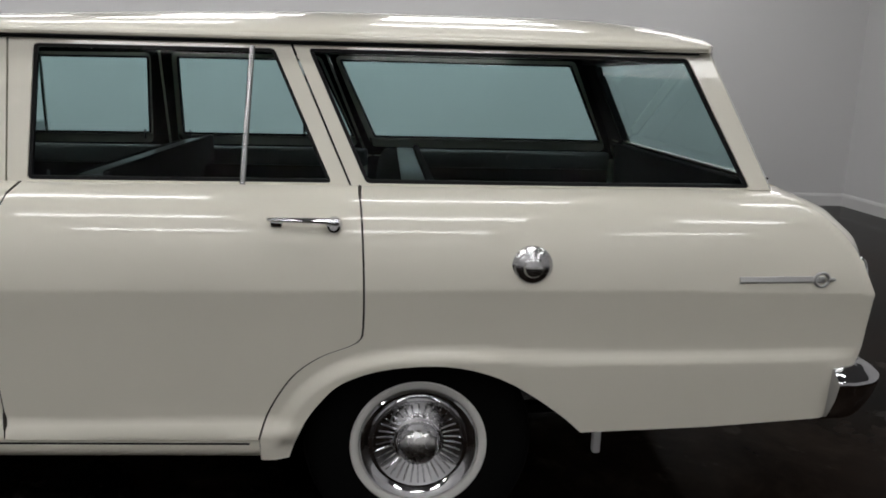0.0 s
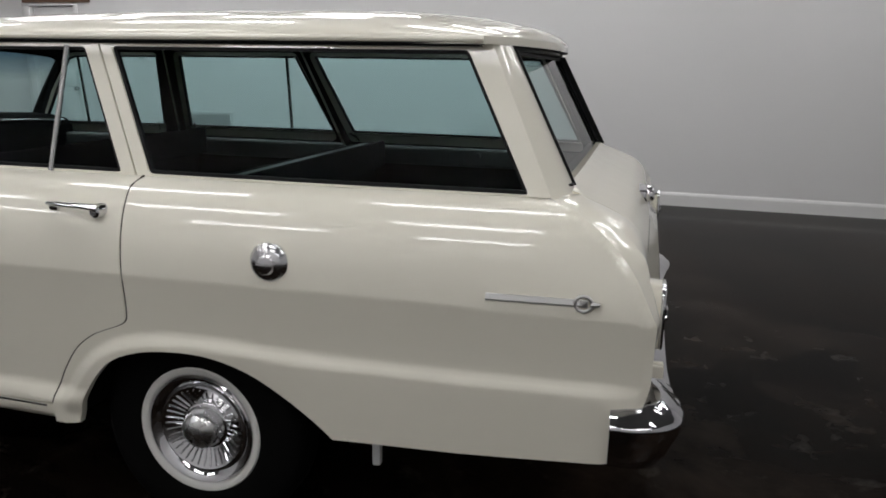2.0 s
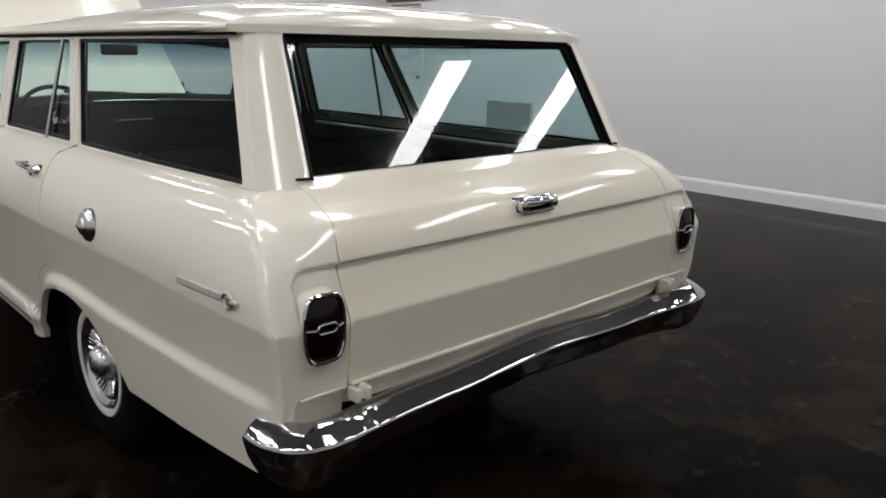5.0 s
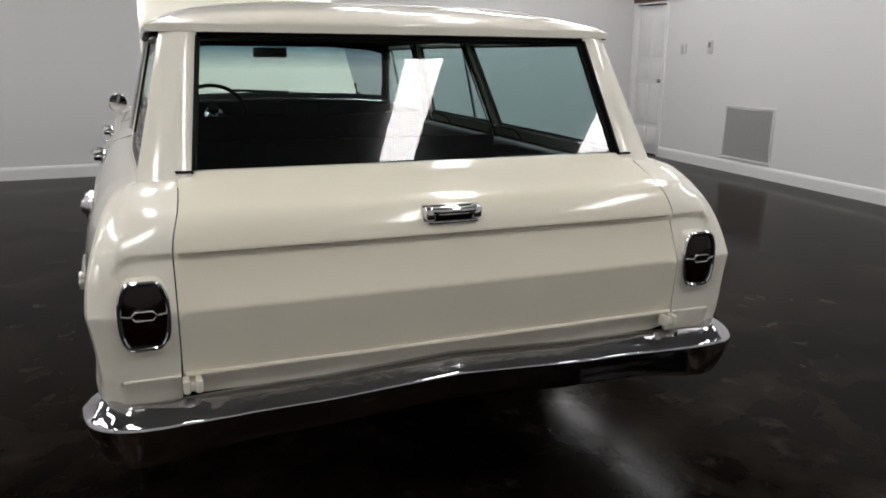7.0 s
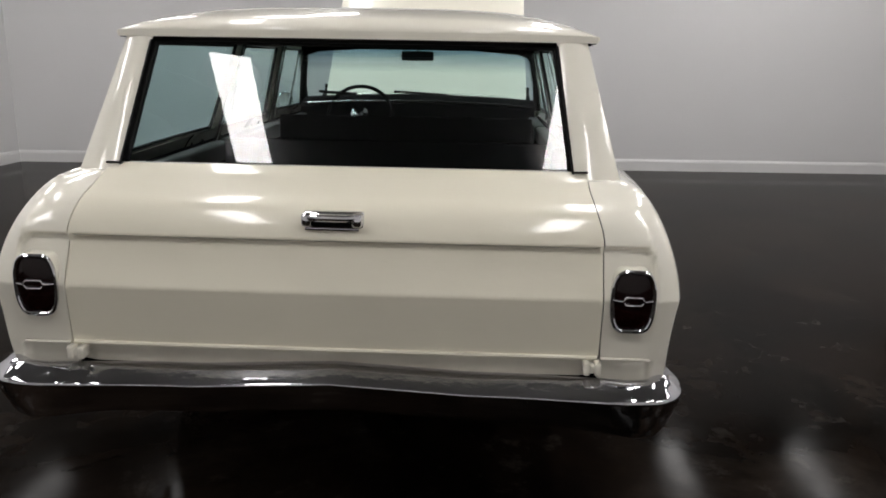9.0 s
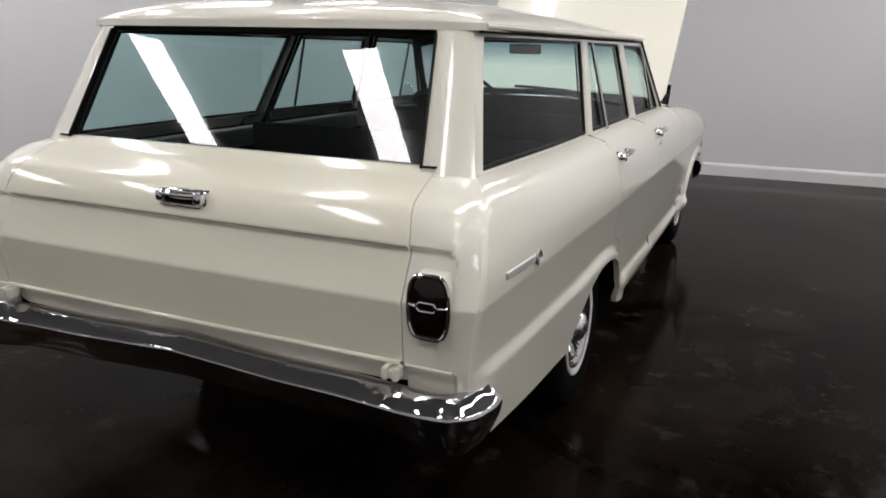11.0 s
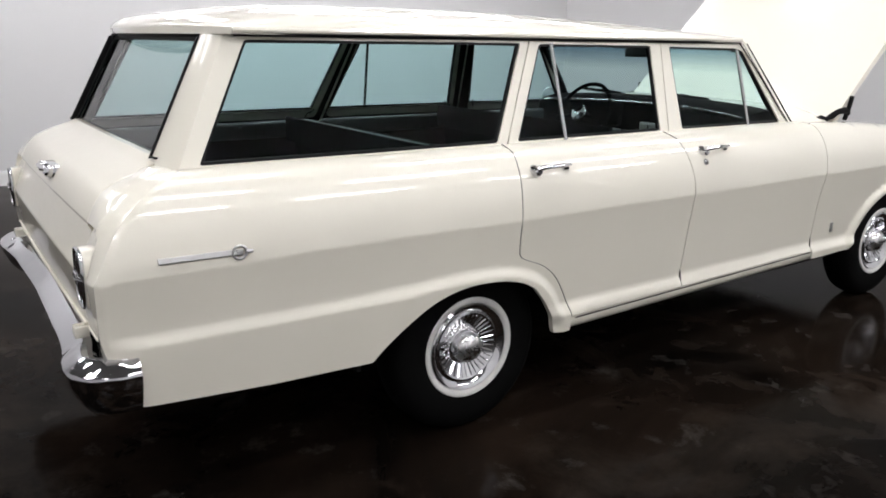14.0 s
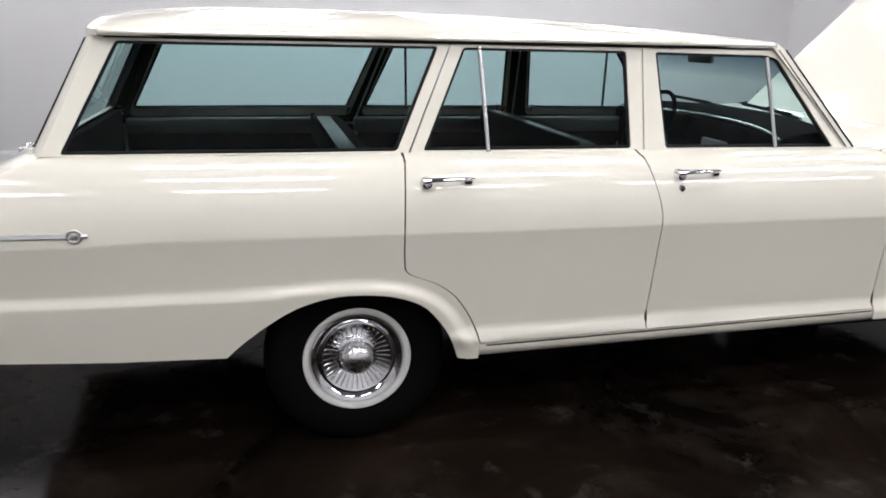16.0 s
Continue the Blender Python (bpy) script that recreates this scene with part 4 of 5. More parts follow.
# bumpers
def bumper(name, path, prof, flip, label, end=None, peak=0.0, dents=0.0):
    """A bar swept along plan points (x, y); prof: (inwards, z), turning into end at the corners, raised to a low peak in the middle, dented at the corners."""
    P = [Vector((*p, 0)) for p in path]
    rings = []
    bm = bmesh.new()
    for i, p in enumerate(P):
        d = (P[min(i + 1, len(P) - 1)] - P[max(i - 1, 0)]).normalized()
        n = Vector((-d.y, d.x, 0)) * flip
        k = smooth01((abs(p.y) - 0.55) / 0.25)
        ring = [p + n * (o + (e[0] - o) * k) + Vector((0, 0, z + (e[1] - z) * k + peak * max(0.0, 1 - abs(p.y) / 0.34))) for (o, z), e in zip(prof, end or prof)]
        if dents:
            amount = dents * (0.08 + 0.92 * smooth01((abs(p.y) - 0.50) / 0.16))
            ring = [q + (Vector((0, 0, 1)) - n) * amount * noise.noise(q * 34.0) for q in ring]
        rings.append([bm.verts.new(q) for q in ring])
    for A, B in zip(rings, rings[1:]):
        for j in range(len(prof) - 1):
            bm.faces.new((A[j], A[j + 1], B[j + 1], B[j]))
    bm.faces.new(rings[0])
    bm.faces.new(rings[-1])
    return part(name, bm, BUMPER_CHROME, car, label, angle=50)


half = dense(curve([(-1.228, 0.0), (-1.230, 0.25), (-1.234, 0.48), (-1.244, 0.60), (-1.261, 0.70), (-1.264, 0.77), (-1.248, 0.825), (-1.205, 0.866), (-1.150, 0.884), (-1.098, 0.887)], 5), 0.012, closed=False)
plan = [(x, -y) for x, y in reversed(half[1:])] + half
prof = curve([(0.092, 0.500), (0.086, 0.521), (0.074, 0.534), (0.062, 0.5375), (0.050, 0.5335), (0.028, 0.520), (0.006, 0.5065), (0.001, 0.502), (0.0, 0.498), (0.003, 0.494), (0.015, 0.472), (0.031, 0.448), (0.049, 0.420), (0.070, 0.397), (0.095, 0.390)], 3)
corner = curve([(0.100, 0.500), (0.090, 0.524), (0.076, 0.540), (0.058, 0.546), (0.042, 0.543), (0.024, 0.533), (0.007, 0.519), (0.002, 0.513), (0.0, 0.506), (0.002, 0.497), (0.008, 0.472), (0.017, 0.447), (0.031, 0.417), (0.050, 0.393), (0.078, 0.386)], 3)
bumper("rear_bumper", plan, prof, -1, "chrome rear bumper wrapping round the corners", corner, 0.016, 0.0019)
fhalf = [(3.44, 0.0), (3.435, 0.4), (3.41, 0.65), (3.36, 0.80), (3.28, 0.872), (3.17, 0.893), (3.05, 0.895)]
fhalf = curve(fhalf, 4)
bumper("front_bumper", [(x, -y) for x, y in reversed(fhalf[1:])] + fhalf, [(0.08, 0.565), (0.02, 0.55), (0.0, 0.52), (0.01, 0.47), (0.03, 0.43), (0.07, 0.42)], 1, "chrome front bumper")

# roof
side = [(x, 0.679 - 0.006 * smooth01((-0.3 - x) / 0.4) - 0.008 * smooth01((x - 1.1) / 0.4)) for x in np.linspace(-0.743, 1.53, 20)]
rear_edge = [(-0.855, 0.0), (-0.849, 0.2), (-0.828, 0.4), (-0.799, 0.55), (-0.780, 0.62), (-0.764, 0.657)]
rear_of = table([0.0, 0.2, 0.4, 0.55, 0.62, 0.66, 0.70], [-0.855, -0.849, -0.828, -0.799, -0.780, -0.762, -0.735])
front_of = table([0.0, 0.3, 0.5, 0.62, 0.67, 0.70], [1.665, 1.652, 1.622, 1.587, 1.550, 1.515])


def roof_at(u, v, lower=0.0):
    y = 0.678 * math.sin(math.pi * (v - 0.5)) * (1 - 0.3 * lower)
    x0, x1 = rear_of(abs(y)) + lower, front_of(abs(y)) - lower
    x = x0 + (x1 - x0) * (0.75 * (1 - math.cos(math.pi * u)) / 2 + 0.25 * u * u * (3 - 2 * u))
    t = abs(y) / (0.678 * (1 - 0.3 * lower))
    c = 0.086 * max(0.0, 1 - t ** 3.9) ** 0.59
    d, g = (x - x0) / 0.634, (x1 - x) / 1.466
    if d < 1:
        e = min(1.0, max(0.0, (x - x0) / 0.05))
        c *= 0.28 * math.sqrt(1 - (1 - e) ** 2) + 0.72 * max(0.0, 1 - (1 - max(d, 0)) ** 3.1) ** 0.85
    if g < 1:
        e = min(1.0, max(0.0, (x1 - x) / 0.06))
        c *= 0.07 * math.sqrt(1 - (1 - e) ** 2) + 0.93 * max(0.0, 1 - (1 - max(g, 0)) ** 1.5) ** 0.75
    return (x, y, 1.368 + c - lower * 0.8)


roof = grid_skin("roof", roof_at, 72, 56, PAINT, car, "cream painted roof", rim=0.018)
grid_skin("headliner", lambda u, v: roof_at(u, v, 0.03), 24, 20, HEADLINER, roof, "dark headlining", flip=True)
for s in (1, -1):
    dr = bmesh.new()
    pts = [(x, s * (y + 0.004), 1.3615) for x, y in side]
    tube(dr, pts, 0.008, 8)
    part("drip_rail", dr, PAINT, roof, "cream drip rail")
    # black strip that draws the shadow line under the rail
    ds = bmesh.new()
    tube(ds, [(x, s * (y - 0.001), 1.3525) for x, y in side], 0.0055, 6)
    part("drip_rail_shadow", ds, SEAL, roof, "thin black strip drawn as the shadow under the drip rail")
rs = bmesh.new()
tube(rs, [(x + 0.035, y, 1.347) for x, y in [(a, -b) for a, b in reversed(rear_edge[1:-1])] + rear_edge[:-1]], 0.010, 8)
part("rear_header_seal", rs, SEAL, roof, "black seal over the tailgate glass")

# windscreen, cowl, bonnet, engine bay
ws_b = lambda y: 2.072 - 0.20 * (abs(y) / 0.75) ** 2.4
ws_t = lambda y: 1.633 - 0.075 * (abs(y) / 0.66) ** 2.2
ws_l = lambda y, z: (ws_b(y) + (ws_t(y) - ws_b(y)) * (z - 0.985) / 0.365, y, z)
WSP = [(-0.735, 0.99), (0.735, 0.99), (0.645, 1.345), (-0.645, 1.345)]
ws = skin("windscreen", WSP, ws_l, SCREEN_GLASS, car, "tinted windscreen glass", step=0.1, edge=0.07, flip=False, rim=0)
ws.visible_shadow = False
WSH = [(-0.70, 1.0), (0.70, 1.0), (0.682, 1.15), (0.662, 1.26), (0.635, 1.296), (0.58, 1.314), (0.35, 1.332), (0.0, 1.338), (-0.35, 1.332), (-0.58, 1.314), (-0.635, 1.296), (-0.662, 1.26), (-0.682, 1.15)]
skin("windscreen_header", [(-0.75, 0.99), (0.75, 0.99), (0.672, 1.36), (-0.672, 1.36)], lambda y, z: tuple(np.array(ws_l(y, z)) + np.array((-0.022, 0, 0))), HEADLINER, ws, "dark trim round the windscreen", holes=[WSH], step=0.2, edge=0.06, flip=True, rim=0)
tr = bmesh.new()
tube(tr, [ws_l(y, z) for y, z in dense(WSP, 0.08)], 0.013, 8, closed=True)
part("windscreen_surround", tr, SEAL, ws, "black windscreen seal")
cowl_l = lambda x, y: (x, y, 0.978 + 0.080 * (1 - (abs(y) / 0.745) ** 6) * smooth01((x - 1.72) / 0.44) - 0.03 * smooth01((x - 2.20) / 0.06))
skin("cowl", [(1.84, -0.735), (2.25, -0.735), (2.25, 0.735), (1.84, 0.735)], cowl_l, PAINT, car, "cream painted crowned cowl under the windscreen", step=0.05, edge=0.04, rim=0.03, back=(0, 0, -1))
for s, y0 in ((1, 0.30), (-1, -0.28)):
    wb = bmesh.new()
    tube(wb, [(2.07, y0, 0.995), (2.045, y0 + 0.05, 1.040), (ws_b(y0 + 0.3) - 0.01, y0 + 0.32, 1.068)], 0.008, 8)
    tube(wb, [(ws_b(y0 + 0.12) - 0.03, y0 + 0.12, 1.058), (ws_b(min(0.62, y0 + 0.46)) - 0.045, min(0.64, y0 + 0.46), 1.074)], 0.008, 8)
    part("wiper", wb, UNDER, car, "dark windscreen wiper")
BH = Vector((2.40, 0, 1.030))
bd_, bn_ = Vector((math.cos(radians(43.5)), 0, math.sin(radians(43.5)))), Vector((-math.sin(radians(43.5)), 0, math.cos(radians(43.5))))
def bonnet_l(a, y):
    p = BH + bd_ * a + Vector((0, y, 0)) + bn_ * (0.035 * (1 - (y / 0.72) ** 2) - 0.018 * (a / 1.2) ** 3)
    return (p.x, p.y, p.z)
bonnet = skin("bonnet", rounded([(-0.07, -0.69), (1.18, -0.685), (1.18, 0.685), (-0.07, 0.69)], 0.03), bonnet_l, PAINT, car, "raised cream painted bonnet", step=0.05, edge=0.04, flip=False, rim=0.03, back=tuple(-bn_))
skin("bonnet_underside", [(-0.05, -0.67), (1.16, -0.665), (1.16, 0.665), (-0.05, 0.67)], lambda a, y: tuple(np.array(bonnet_l(a, y)) - 0.028 * np.array(bn_)), PAINT, bonnet, step=0.1, edge=0.08, flip=True, rim=0)
for s in (1, -1):
    ha = bmesh.new()
    tube(ha, [(2.16, s * 0.70, 0.990), (2.20, s * 0.705, 0.999), (2.26, s * 0.70, 0.990), (2.31, s * 0.70, 1.004), (2.36, s * 0.70, 1.022), (2.42, s * 0.70, 1.026), (2.47, s * 0.695, 1.010)], [0.009, 0.014, 0.010, 0.016, 0.014, 0.018, 0.012], 10)
    tube(ha, [(2.43, s * 0.70, 0.980), (2.455, s * 0.70, 1.03), (2.475, s * 0.70, 1.095)], 0.012, 8)
    part("bonnet_hinge", ha, UNDER, car, "black sprung bonnet hinge")
bay = bmesh.new()
box(bay, (2.36, -0.66, 0.42), (3.28, -0.64, 0.90))
box(bay, (2.36, 0.64, 0.42), (3.28, 0.66, 0.90))
box(bay, (2.34, -0.66, 0.42), (2.38, 0.66, 0.955))
box(bay, (2.38, -0.64, 0.42), (3.24, 0.64, 0.46))
part("engine_bay", bay, UNDER, car, "dark engine bay", smooth=False)
eng = bmesh.new()
box(eng, (2.5, -0.16, 0.5), (3.1, 0.16, 0.78), 0.03)
tube(eng, [(2.65, 0.1, 0.84), (2.66, 0.1, 0.90)], 0.15, 24)
part("engine", eng, DARKPL, car, "dark engine under the raised bonnet")
boxed("radiator", (3.20, -0.45, 0.42), (3.26, 0.45, 0.86), DARKPL, car)
gr = bmesh.new()
for z in np.linspace(0.62, 0.80, 8):
    box(gr, (3.30, -0.58, z), (3.32, 0.58, z + 0.010))
box(gr, (3.285, -0.60, 0.60), (3.31, 0.60, 0.615))
box(gr, (3.285, -0.60, 0.82), (3.31, 0.60, 0.84))
part("grille", gr, CHROME, car, "chrome radiator grille", smooth=False)
skin("front_panel", [(-0.86, 0.44), (0.86, 0.44), (0.86, 0.62), (-0.86, 0.62)], lambda y, z: (3.30 - 0.10 * (abs(y) / 0.86) ** 3, y, z), PAINT, car, "cream painted panel under the grille", step=0.1, edge=0.08, rim=0)
for s in (1, -1):
    hl = bmesh.new()
    lathe(hl, [(0, 0.03), (0.06, 0.022), (0.085, 0.0), (0.092, 0.0), (0.10, 0.012), (0.106, 0.0), (0.108, -0.05), (0.10, -0.06)], 40)
    bmesh.ops.transform(hl, matrix=Matrix.Translation((3.325, s * 0.72, 0.72)) @ Matrix.Rotation(radians(-90), 4, "Z"), verts=hl.verts)
    part("headlamp", hl, CHROME, car, "round headlamp in a bright bezel")
    sm = bmesh.new()
    ys = s * (side_y(3.23, 0.66) - 0.002)
    box(sm, (3.20, ys - 0.008, 0.635), (3.255, ys + 0.008, 0.68), 0.006)
    part("side_lamp", sm, STEEL, car)

# badges on the quarters: a long bar with a small crest at one end
for s, x0, x1 in ((1, -0.803, -1.023), (-1, -1.031, -0.823)):
    bm = bmesh.new()
    zc = 0.790
    d = 1 if x1 > x0 else -1
    rows = []
    for k in range(9):
        x = x0 + (x1 - x0) * k / 8
        y = side_y(x, zc)
        rows.append([bm.verts.new((x, s * (y + o), zc + dz)) for o, dz in ((-0.003, 0.0085), (0.004, 0.0075), (0.0075, -0.004), (0.004, -0.0085), (-0.003, -0.0085))])
    for A, B in zip(rows, rows[1:]):
        for j in range(5):
            bm.faces.new((A[j], A[(j + 1) % 5], B[(j + 1) % 5], B[j]))
    bm.faces.new(rows[0])
    bm.faces.new(rows[-1])
    bdg = part("quarter_badge", bm, BRIGHT, car, "bright metal bar badge", angle=20)
    bm = bmesh.new()
    yb = side_y(x1, zc)
    pts = [(0.019 * math.cos(a), 0.018 * math.sin(a)) for a in np.linspace(0, 2 * math.pi, 13)[:-1]]
    tube(bm, [(x1 + p, s * (yb + 0.006), zc + q_) for p, q_ in pts], 0.0042, 8, closed=True)
    box(bm, (x1 - 0.010, min(s * (yb - 0.002), s * (yb + 0.007)), zc - 0.009), (x1 + 0.010, max(s * (yb - 0.002), s * (yb + 0.007)), zc + 0.009), 0.003)
    tube(bm, [(x1 + d * 0.016, s * (yb + 0.004), zc), (x1 + d * 0.036, s * (yb + 0.004), zc)], [0.008, 0.005], 8, squash=0.9)
    part("crest", bm, BRIGHT, bdg, "small bright crest")

# fuel cap on the left quarter
fc = bmesh.new()
lathe(fc, [(0, 0.029), (0.016, 0.028), (0.022, 0.025), (0.025, 0.019), (0.027, 0.0175), (0.036, 0.016), (0.043, 0.011), (0.046, 0.004), (0.050, 0.001), (0.050, -0.01)], 48)
bmesh.ops.translate(fc, vec=(-0.268, side_y(-0.268, 0.826), 0.826), verts=fc.verts)
cap = part("fuel_cap", fc, SOFT_CHROME, car, "round chrome fuel filler cap")
ft = bmesh.new()
box(ft, (-0.288, side_y(-0.268, 0.826) + 0.026, 0.822), (-0.248, side_y(-0.268, 0.826) + 0.031, 0.830), 0.002)
part("cap_grip", ft, STEEL, cap)

# wheels
def wheel(x, s):
    bm = bmesh.new()
    lathe(bm, [(0.05, 0.02), (0.150, 0.015), (0.165, 0.03), (0.172, 0.045), (0.172, -0.06)], 48)
    w = part("wheel", bm, STEEL, car, "wheel with a narrow whitewall tyre and a finned chrome cover")
    bm = bmesh.new()
    lathe(bm, [(0.150, 0.050), (0.156, 0.062), (0.180, 0.072), (0.21, 0.080), (0.245, 0.082), (0.275, 0.076), (0.292, 0.066), (0.301, 0.052), (0.308, 0.035), (0.309, 0.0), (0.308, -0.035), (0.300, -0.055), (0.275, -0.078), (0.22, -0.082), (0.172, -0.06)], 72)
    part("tyre", bm, RUBBER, w, "black tyre")
    bm = bmesh.new()
    lathe(bm, [(0.160, 0.062), (0.1615, 0.0710), (0.167, 0.0758), (0.173, 0.0773), (0.180, 0.0775), (0.1835, 0.073)], 72)
    part("whitewall", bm, WHITEWALL, w, "narrow white sidewall band")
    bm = bmesh.new()
    lathe(bm, [(0.054, 0.045), (0.058, 0.047), (0.062, 0.0465), (0.066, 0.044), (0.092, 0.053), (0.118, 0.0645), (0.121, 0.066), (0.124, 0.060), (0.130, 0.059), (0.138, 0.066), (0.147, 0.072), (0.154, 0.0745), (0.1585, 0.071), (0.160, 0.062)], 72)
    cover = part("hub_cap", bm, CHROME, w, "chrome wheel cover")
    bm = bmesh.new()
    lathe(bm, [(0, 0.101), (0.014, 0.1000), (0.030, 0.0965), (0.043, 0.0895), (0.052, 0.079), (0.0575, 0.064), (0.0595, 0.045)], 48)
    part("hub_centre", bm, HUB, cover, "satin bright dome in the middle of the wheel cover")
    bm = bmesh.new()
    box(bm, (0.069, -0.004, -0.0022), (0.118, 0.0030, 0.0022), 0.0016, 1, Matrix.Translation((0, 0.0445, 0)) @ Matrix.Translation((0.066, 0, 0)) @ Matrix.Rotation(radians(21), 4, 'Z') @ Matrix.Translation((-0.066, 0, 0)))
    fin = None
    for k in range(36):
        if fin is None:
            fin = f = part("fin", bm, CHROME, w)
        else:
            f = new("fin", fin.data)
            f.parent = w
        f.rotation_euler = (0, 2 * math.pi * k / 36, 0)
    w.location = (x, s * (0.730 if x < 1 else 0.715), 0.31)
    if s < 0:
        w.rotation_euler = (0, 0, math.pi)
    return w


for x in (0.0, 2.794):
    for s in (1, -1):
        wheel(x, s)

# underside and wheel housings
ub = bmesh.new()
box(ub, (-0.98, -0.56, 0.36), (3.22, 0.56, 0.52), 0.02)
box(ub, (0.36, -0.84, 0.32), (2.28, 0.84, 0.40), 0.01)
box(ub, (-1.10, -0.82, 0.41), (-0.44, 0.82, 0.50), 0.01)
part("underbody", ub, UNDER, car, "black underbody")
for x0, x1, zt in ((-0.46, 0.40, 0.66), (2.27, 3.14, 0.72)):
    for s in (1, -1):
        wh = bmesh.new()
        ya, yb = sorted((s * 0.53, s * 0.835))
        box(wh, (x0, ya, zt), (x1, yb, zt + 0.02))
        box(wh, (x0, ya, 0.34), (x0 + 0.015, yb - 0.02 if s > 0 else yb, zt))
        box(wh, (x1 - 0.015, ya, 0.34 if x1 < 1 else 0.56), (x1, yb, zt))
        part("wheel_housing", wh, UNDER, car, "black wheel housing", smooth=False)
ex = bmesh.new()
tube(ex, [(0.2, 0.45, 0.27), (-0.3, 0.48, 0.27), (-0.6, 0.55, 0.32), (-0.98, 0.60, 0.33)], 0.022, 10)
part("exhaust_pipe", ex, UNDER, car)
boxed("bracket", (-0.51, 0.738, 0.258), (-0.487, 0.762, 0.42), VENTM, car, "small pale bracket under the wing", bevel=0.006)

# ---- inside the car ----
for s in (1, -1):
    y0, y1 = sorted((s * 0.665, s * 0.70))
    boxed("door_trim_panel", (0.19, y0, 0.45), (1.98, y1, 0.955), VINYL, car, "dark vinyl door trim", bevel=0.012)
    boxed("cargo_side_trim", (-0.90, y0, 0.45), (0.17, y1, 0.93), VINYL, car, "dark cargo side trim", bevel=0.012)
    for x0, x1 in ((-0.90, 0.10), (0.17, 1.0), (1.04, 1.85)):
        ya, yb = sorted((s * 0.655, s * 0.712))
        boxed("window_ledge", (x0, ya, 0.885), (x1, yb, 0.962), VINYL_GREY, car, "grey window ledge trim", bevel=0.014, seg=3)
    kn = bmesh.new()
    tube(kn, [(-0.45, s * 0.655, 0.935), (-0.45, s * 0.640, 0.935)], 0.012, 12)
    part("coat_hook", kn, DARKPL, car)
boxed("cargo_floor", (-0.95, -0.68, 0.60), (0.02, 0.68, 0.63), CARPET, car, "dark cargo floor", bevel=0.005)
boxed("cabin_floor", (0.02, -0.68, 0.40), (2.1, 0.68, 0.44), CARPET, car, "dark carpet", bevel=0.005)


def bench(x, name, label, top):
    bm = bmesh.new()
    box(bm, (x + 0.02, -0.64, 0.50), (x + 0.55, 0.64, 0.66), 0.05, 3)
    c = part(name, bm, VINYL, car, label)
    bm = bmesh.new()
    box(bm, (-0.07, -0.64, 0.0), (0.07, 0.64, top - 0.55), 0.05, 3, Matrix.Translation((x + 0.05, 0, 0.55)) @ Matrix.Rotation(radians(-9), 4, "Y"))
    part("backrest", bm, VINYL, c)
    bm = bmesh.new()
    box(bm, (x - 0.085, -0.60, top - 0.012), (x - 0.015, 0.60, top + 0.001), 0.004, 2)
    part("seat_top_strip", bm, SEAT_STRIP, c, "strip along the top of the seat back")
    bm = bmesh.new()
    box(bm, (x - 0.108, -0.62, top - 0.10), (x - 0.086, 0.62, top + 0.013), 0.006, 2)
    part("seat_back_panel", bm, VINYL, c, "black panel behind the seat back")


bench(0.06, "rear_seat", "black vinyl rear bench seat", 0.975)
bench(0.92, "front_seat", "black vinyl front bench seat", 1.0)
da = bmesh.new()
prof = [(1.80, 0.70), (1.745, 0.78), (1.735, 0.92), (1.745, 0.985), (1.775, 1.012), (1.86, 1.028), (1.95, 1.034), (2.00, 1.020), (2.05, 0.96), (2.05, 0.70)]
dash_back = lambda y: 0.15 * (abs(y) / 0.69) ** 2.4
dash_up = lambda y: 0.030 - 0.016 * (abs(y) / 0.69) ** 2
rings = [[da.verts.new((x - dash_back(y), y, z + dash_up(y) * smooth01((z - 0.8) / 0.15))) for x, z in prof] for y in np.linspace(-0.69, 0.69, 23)]
for A, B in zip(rings, rings[1:]):
    for j in range(len(prof)):
        k = (j + 1) % len(prof)
        da.faces.new((A[j], A[k], B[k], B[j]))
da.faces.new(rings[0])
da.faces.new(rings[-1])
dash = part("dashboard", da, VINYL, car, "black dashboard")
bm = bmesh.new()
tube(bm, [(1.755 - dash_back(y), y, 1.003 + dash_up(y)) for y in np.linspace(-0.67, 0.67, 23)], 0.006, 8)
part("dash_trim", bm, STEEL, dash, "bright trim along the dashboard")
boxed("radio", (1.715, -0.17, 0.872), (1.742, 0.02, 0.936), SATIN, dash, "satin metal radio in the dashboard", bevel=0.006)
boxed("instrument_cluster", (1.70, 0.16, 0.90), (1.80, 0.52, 1.03), VINYL, dash, bevel=0.02)

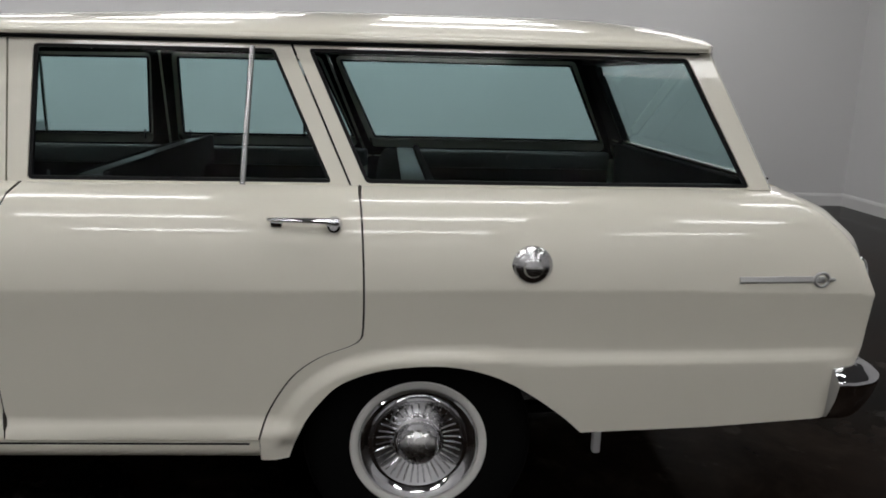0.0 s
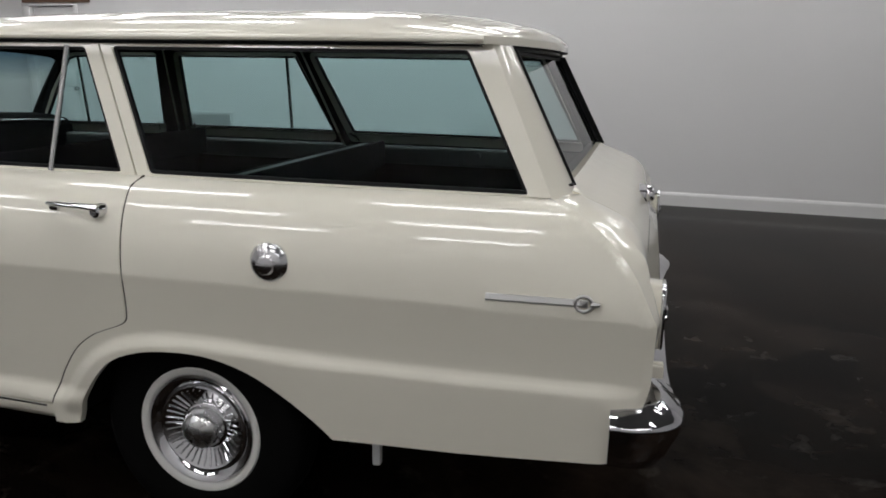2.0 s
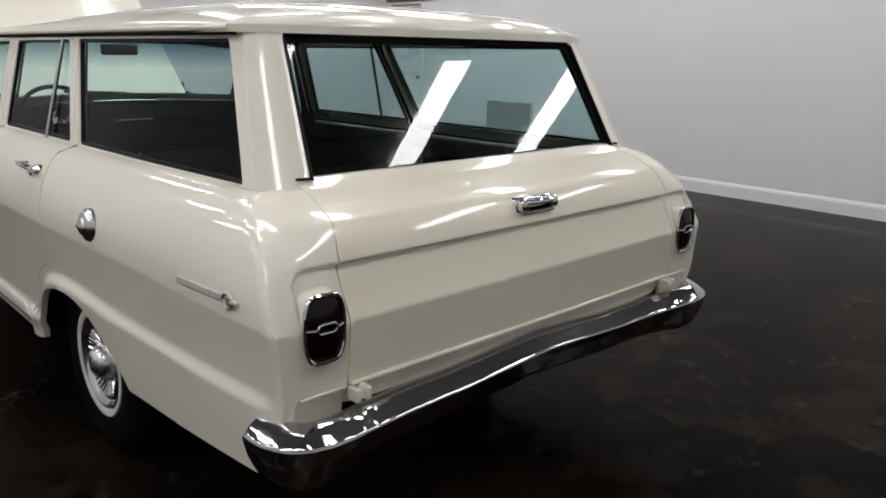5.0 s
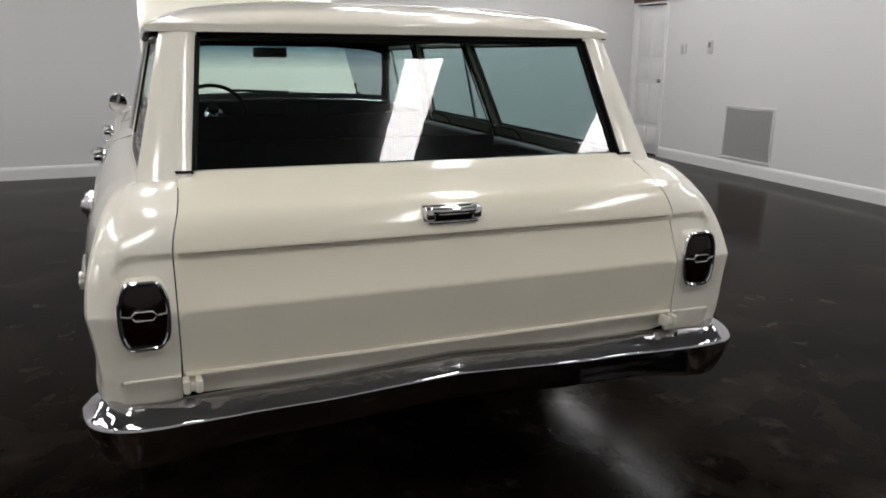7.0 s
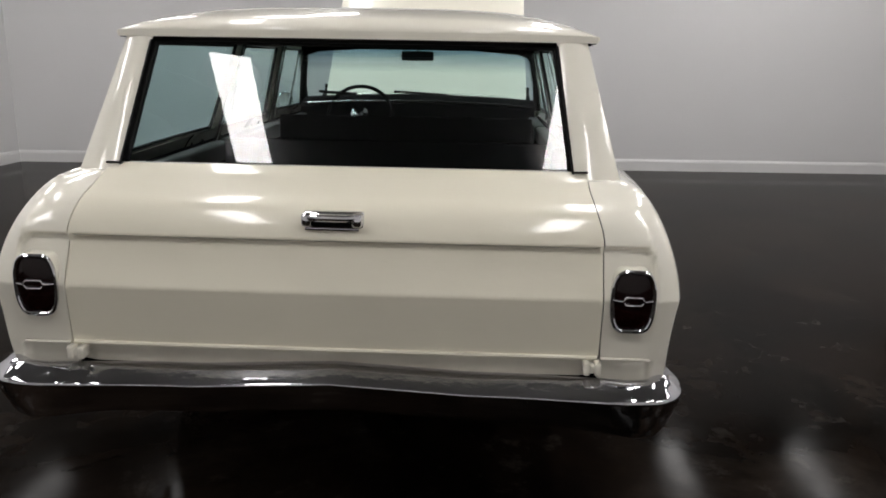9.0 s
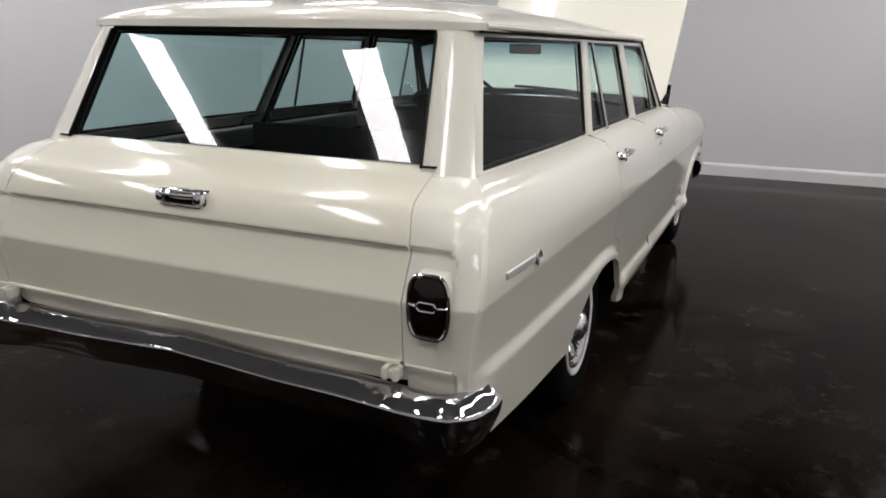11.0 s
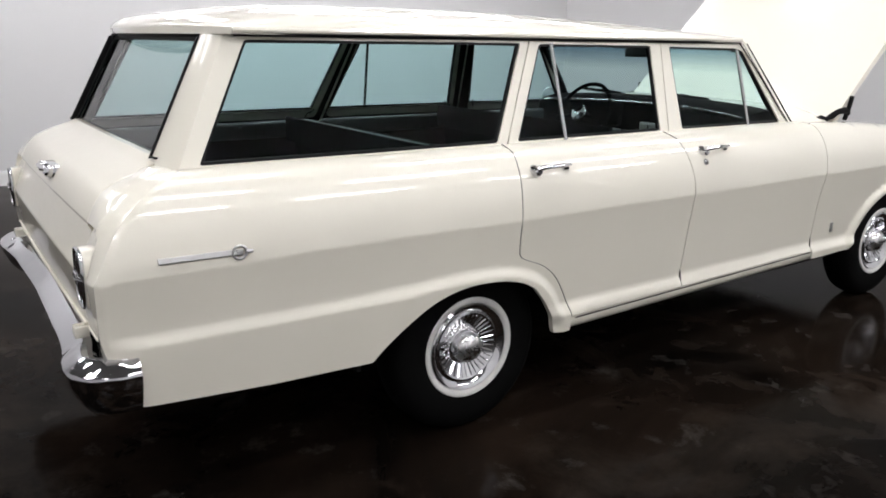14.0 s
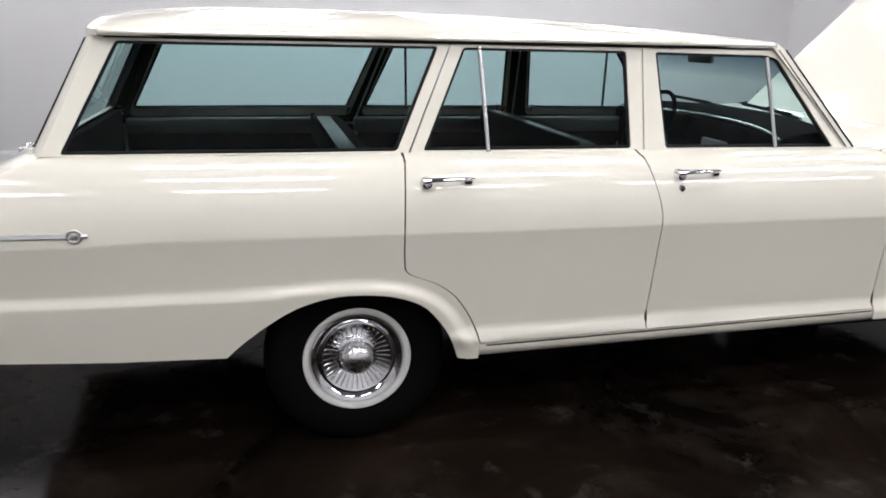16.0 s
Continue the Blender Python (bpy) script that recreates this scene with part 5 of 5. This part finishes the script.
# steering wheel
SC = Matrix.Translation((1.605, 0.340, 0.950)) @ Matrix.Rotation(radians(-62), 4, "Y")
bm = bmesh.new()
tube(bm, [SC @ Vector((0.190 * math.cos(a), 0.190 * math.sin(a), 0)) for a in np.linspace(0, 2 * math.pi, 40)[:-1]], 0.011, 8, closed=True)
sw = part("steering_wheel", bm, VINYL, car, "thin-rimmed black steering wheel")
bm = bmesh.new()
tube(bm, [SC @ Vector((0.03, 0, 0.06)), SC @ Vector((0.0, 0.0, -0.02)), SC @ Vector((0, 0, -0.45))], [0.03, 0.03, 0.022], 12)
part("column", bm, VINYL, sw)
for a in (0.15, math.pi - 0.15):
    bm = bmesh.new()
    tube(bm, [SC @ Vector((0, 0, 0.02)), SC @ Vector((-0.185 * math.sin(a), 0.185 * math.cos(a), 0))], 0.010, 8)
    part("spoke", bm, VINYL, sw)
bm = bmesh.new()
lathe(bm, [(0, 0.022), (0.028, 0.019), (0.046, 0.009), (0.050, 0)], 24)
bmesh.ops.transform(bm, matrix=SC @ Matrix.Translation((0, 0, 0.03)) @ Matrix.Rotation(radians(90), 4, "X"), verts=bm.verts)
part("horn_button", bm, HUB, sw, "chrome horn button")

# mirrors
bm = bmesh.new()
box(bm, (1.645, -0.09, 1.272), (1.672, 0.10, 1.328), 0.011, 3)
rv = part("rear_view_mirror", bm, DARKPL, car, "dark rear-view mirror")
bm = bmesh.new()
tube(bm, [(1.66, 0, 1.315), (1.625, 0, 1.360)], 0.008, 8)
part("mirror_stem", bm, STEEL, rv)
bm = bmesh.new()
lathe(bm, [(0, -0.012), (0.046, -0.012), (0.050, -0.008), (0.050, 0.004), (0.040, 0.024), (0.02, 0.036), (0, 0.038)], 28)
bmesh.ops.transform(bm, matrix=Matrix.Translation((1.80, 0.833, 1.022)) @ Matrix.Rotation(radians(-80), 4, "Z"), verts=bm.verts)
dm = part("door_mirror", bm, CHROME, car, "round chrome door mirror")
bm = bmesh.new()
tube(bm, [(1.81, 0.833, 0.985), (1.82, 0.81, 0.965), (1.82, 0.79, 0.95)], 0.008, 8)
part("mirror_stalk", bm, CHROME, dm)
for s in (1, -1):
    for x in (0.93, 1.12):
        bm = bmesh.new()
        tube(bm, [(x, s * 0.715, 0.985), (x, s * 0.715, 1.025)], 0.004, 8)
        part("lock_button", bm, DARKPL, car)
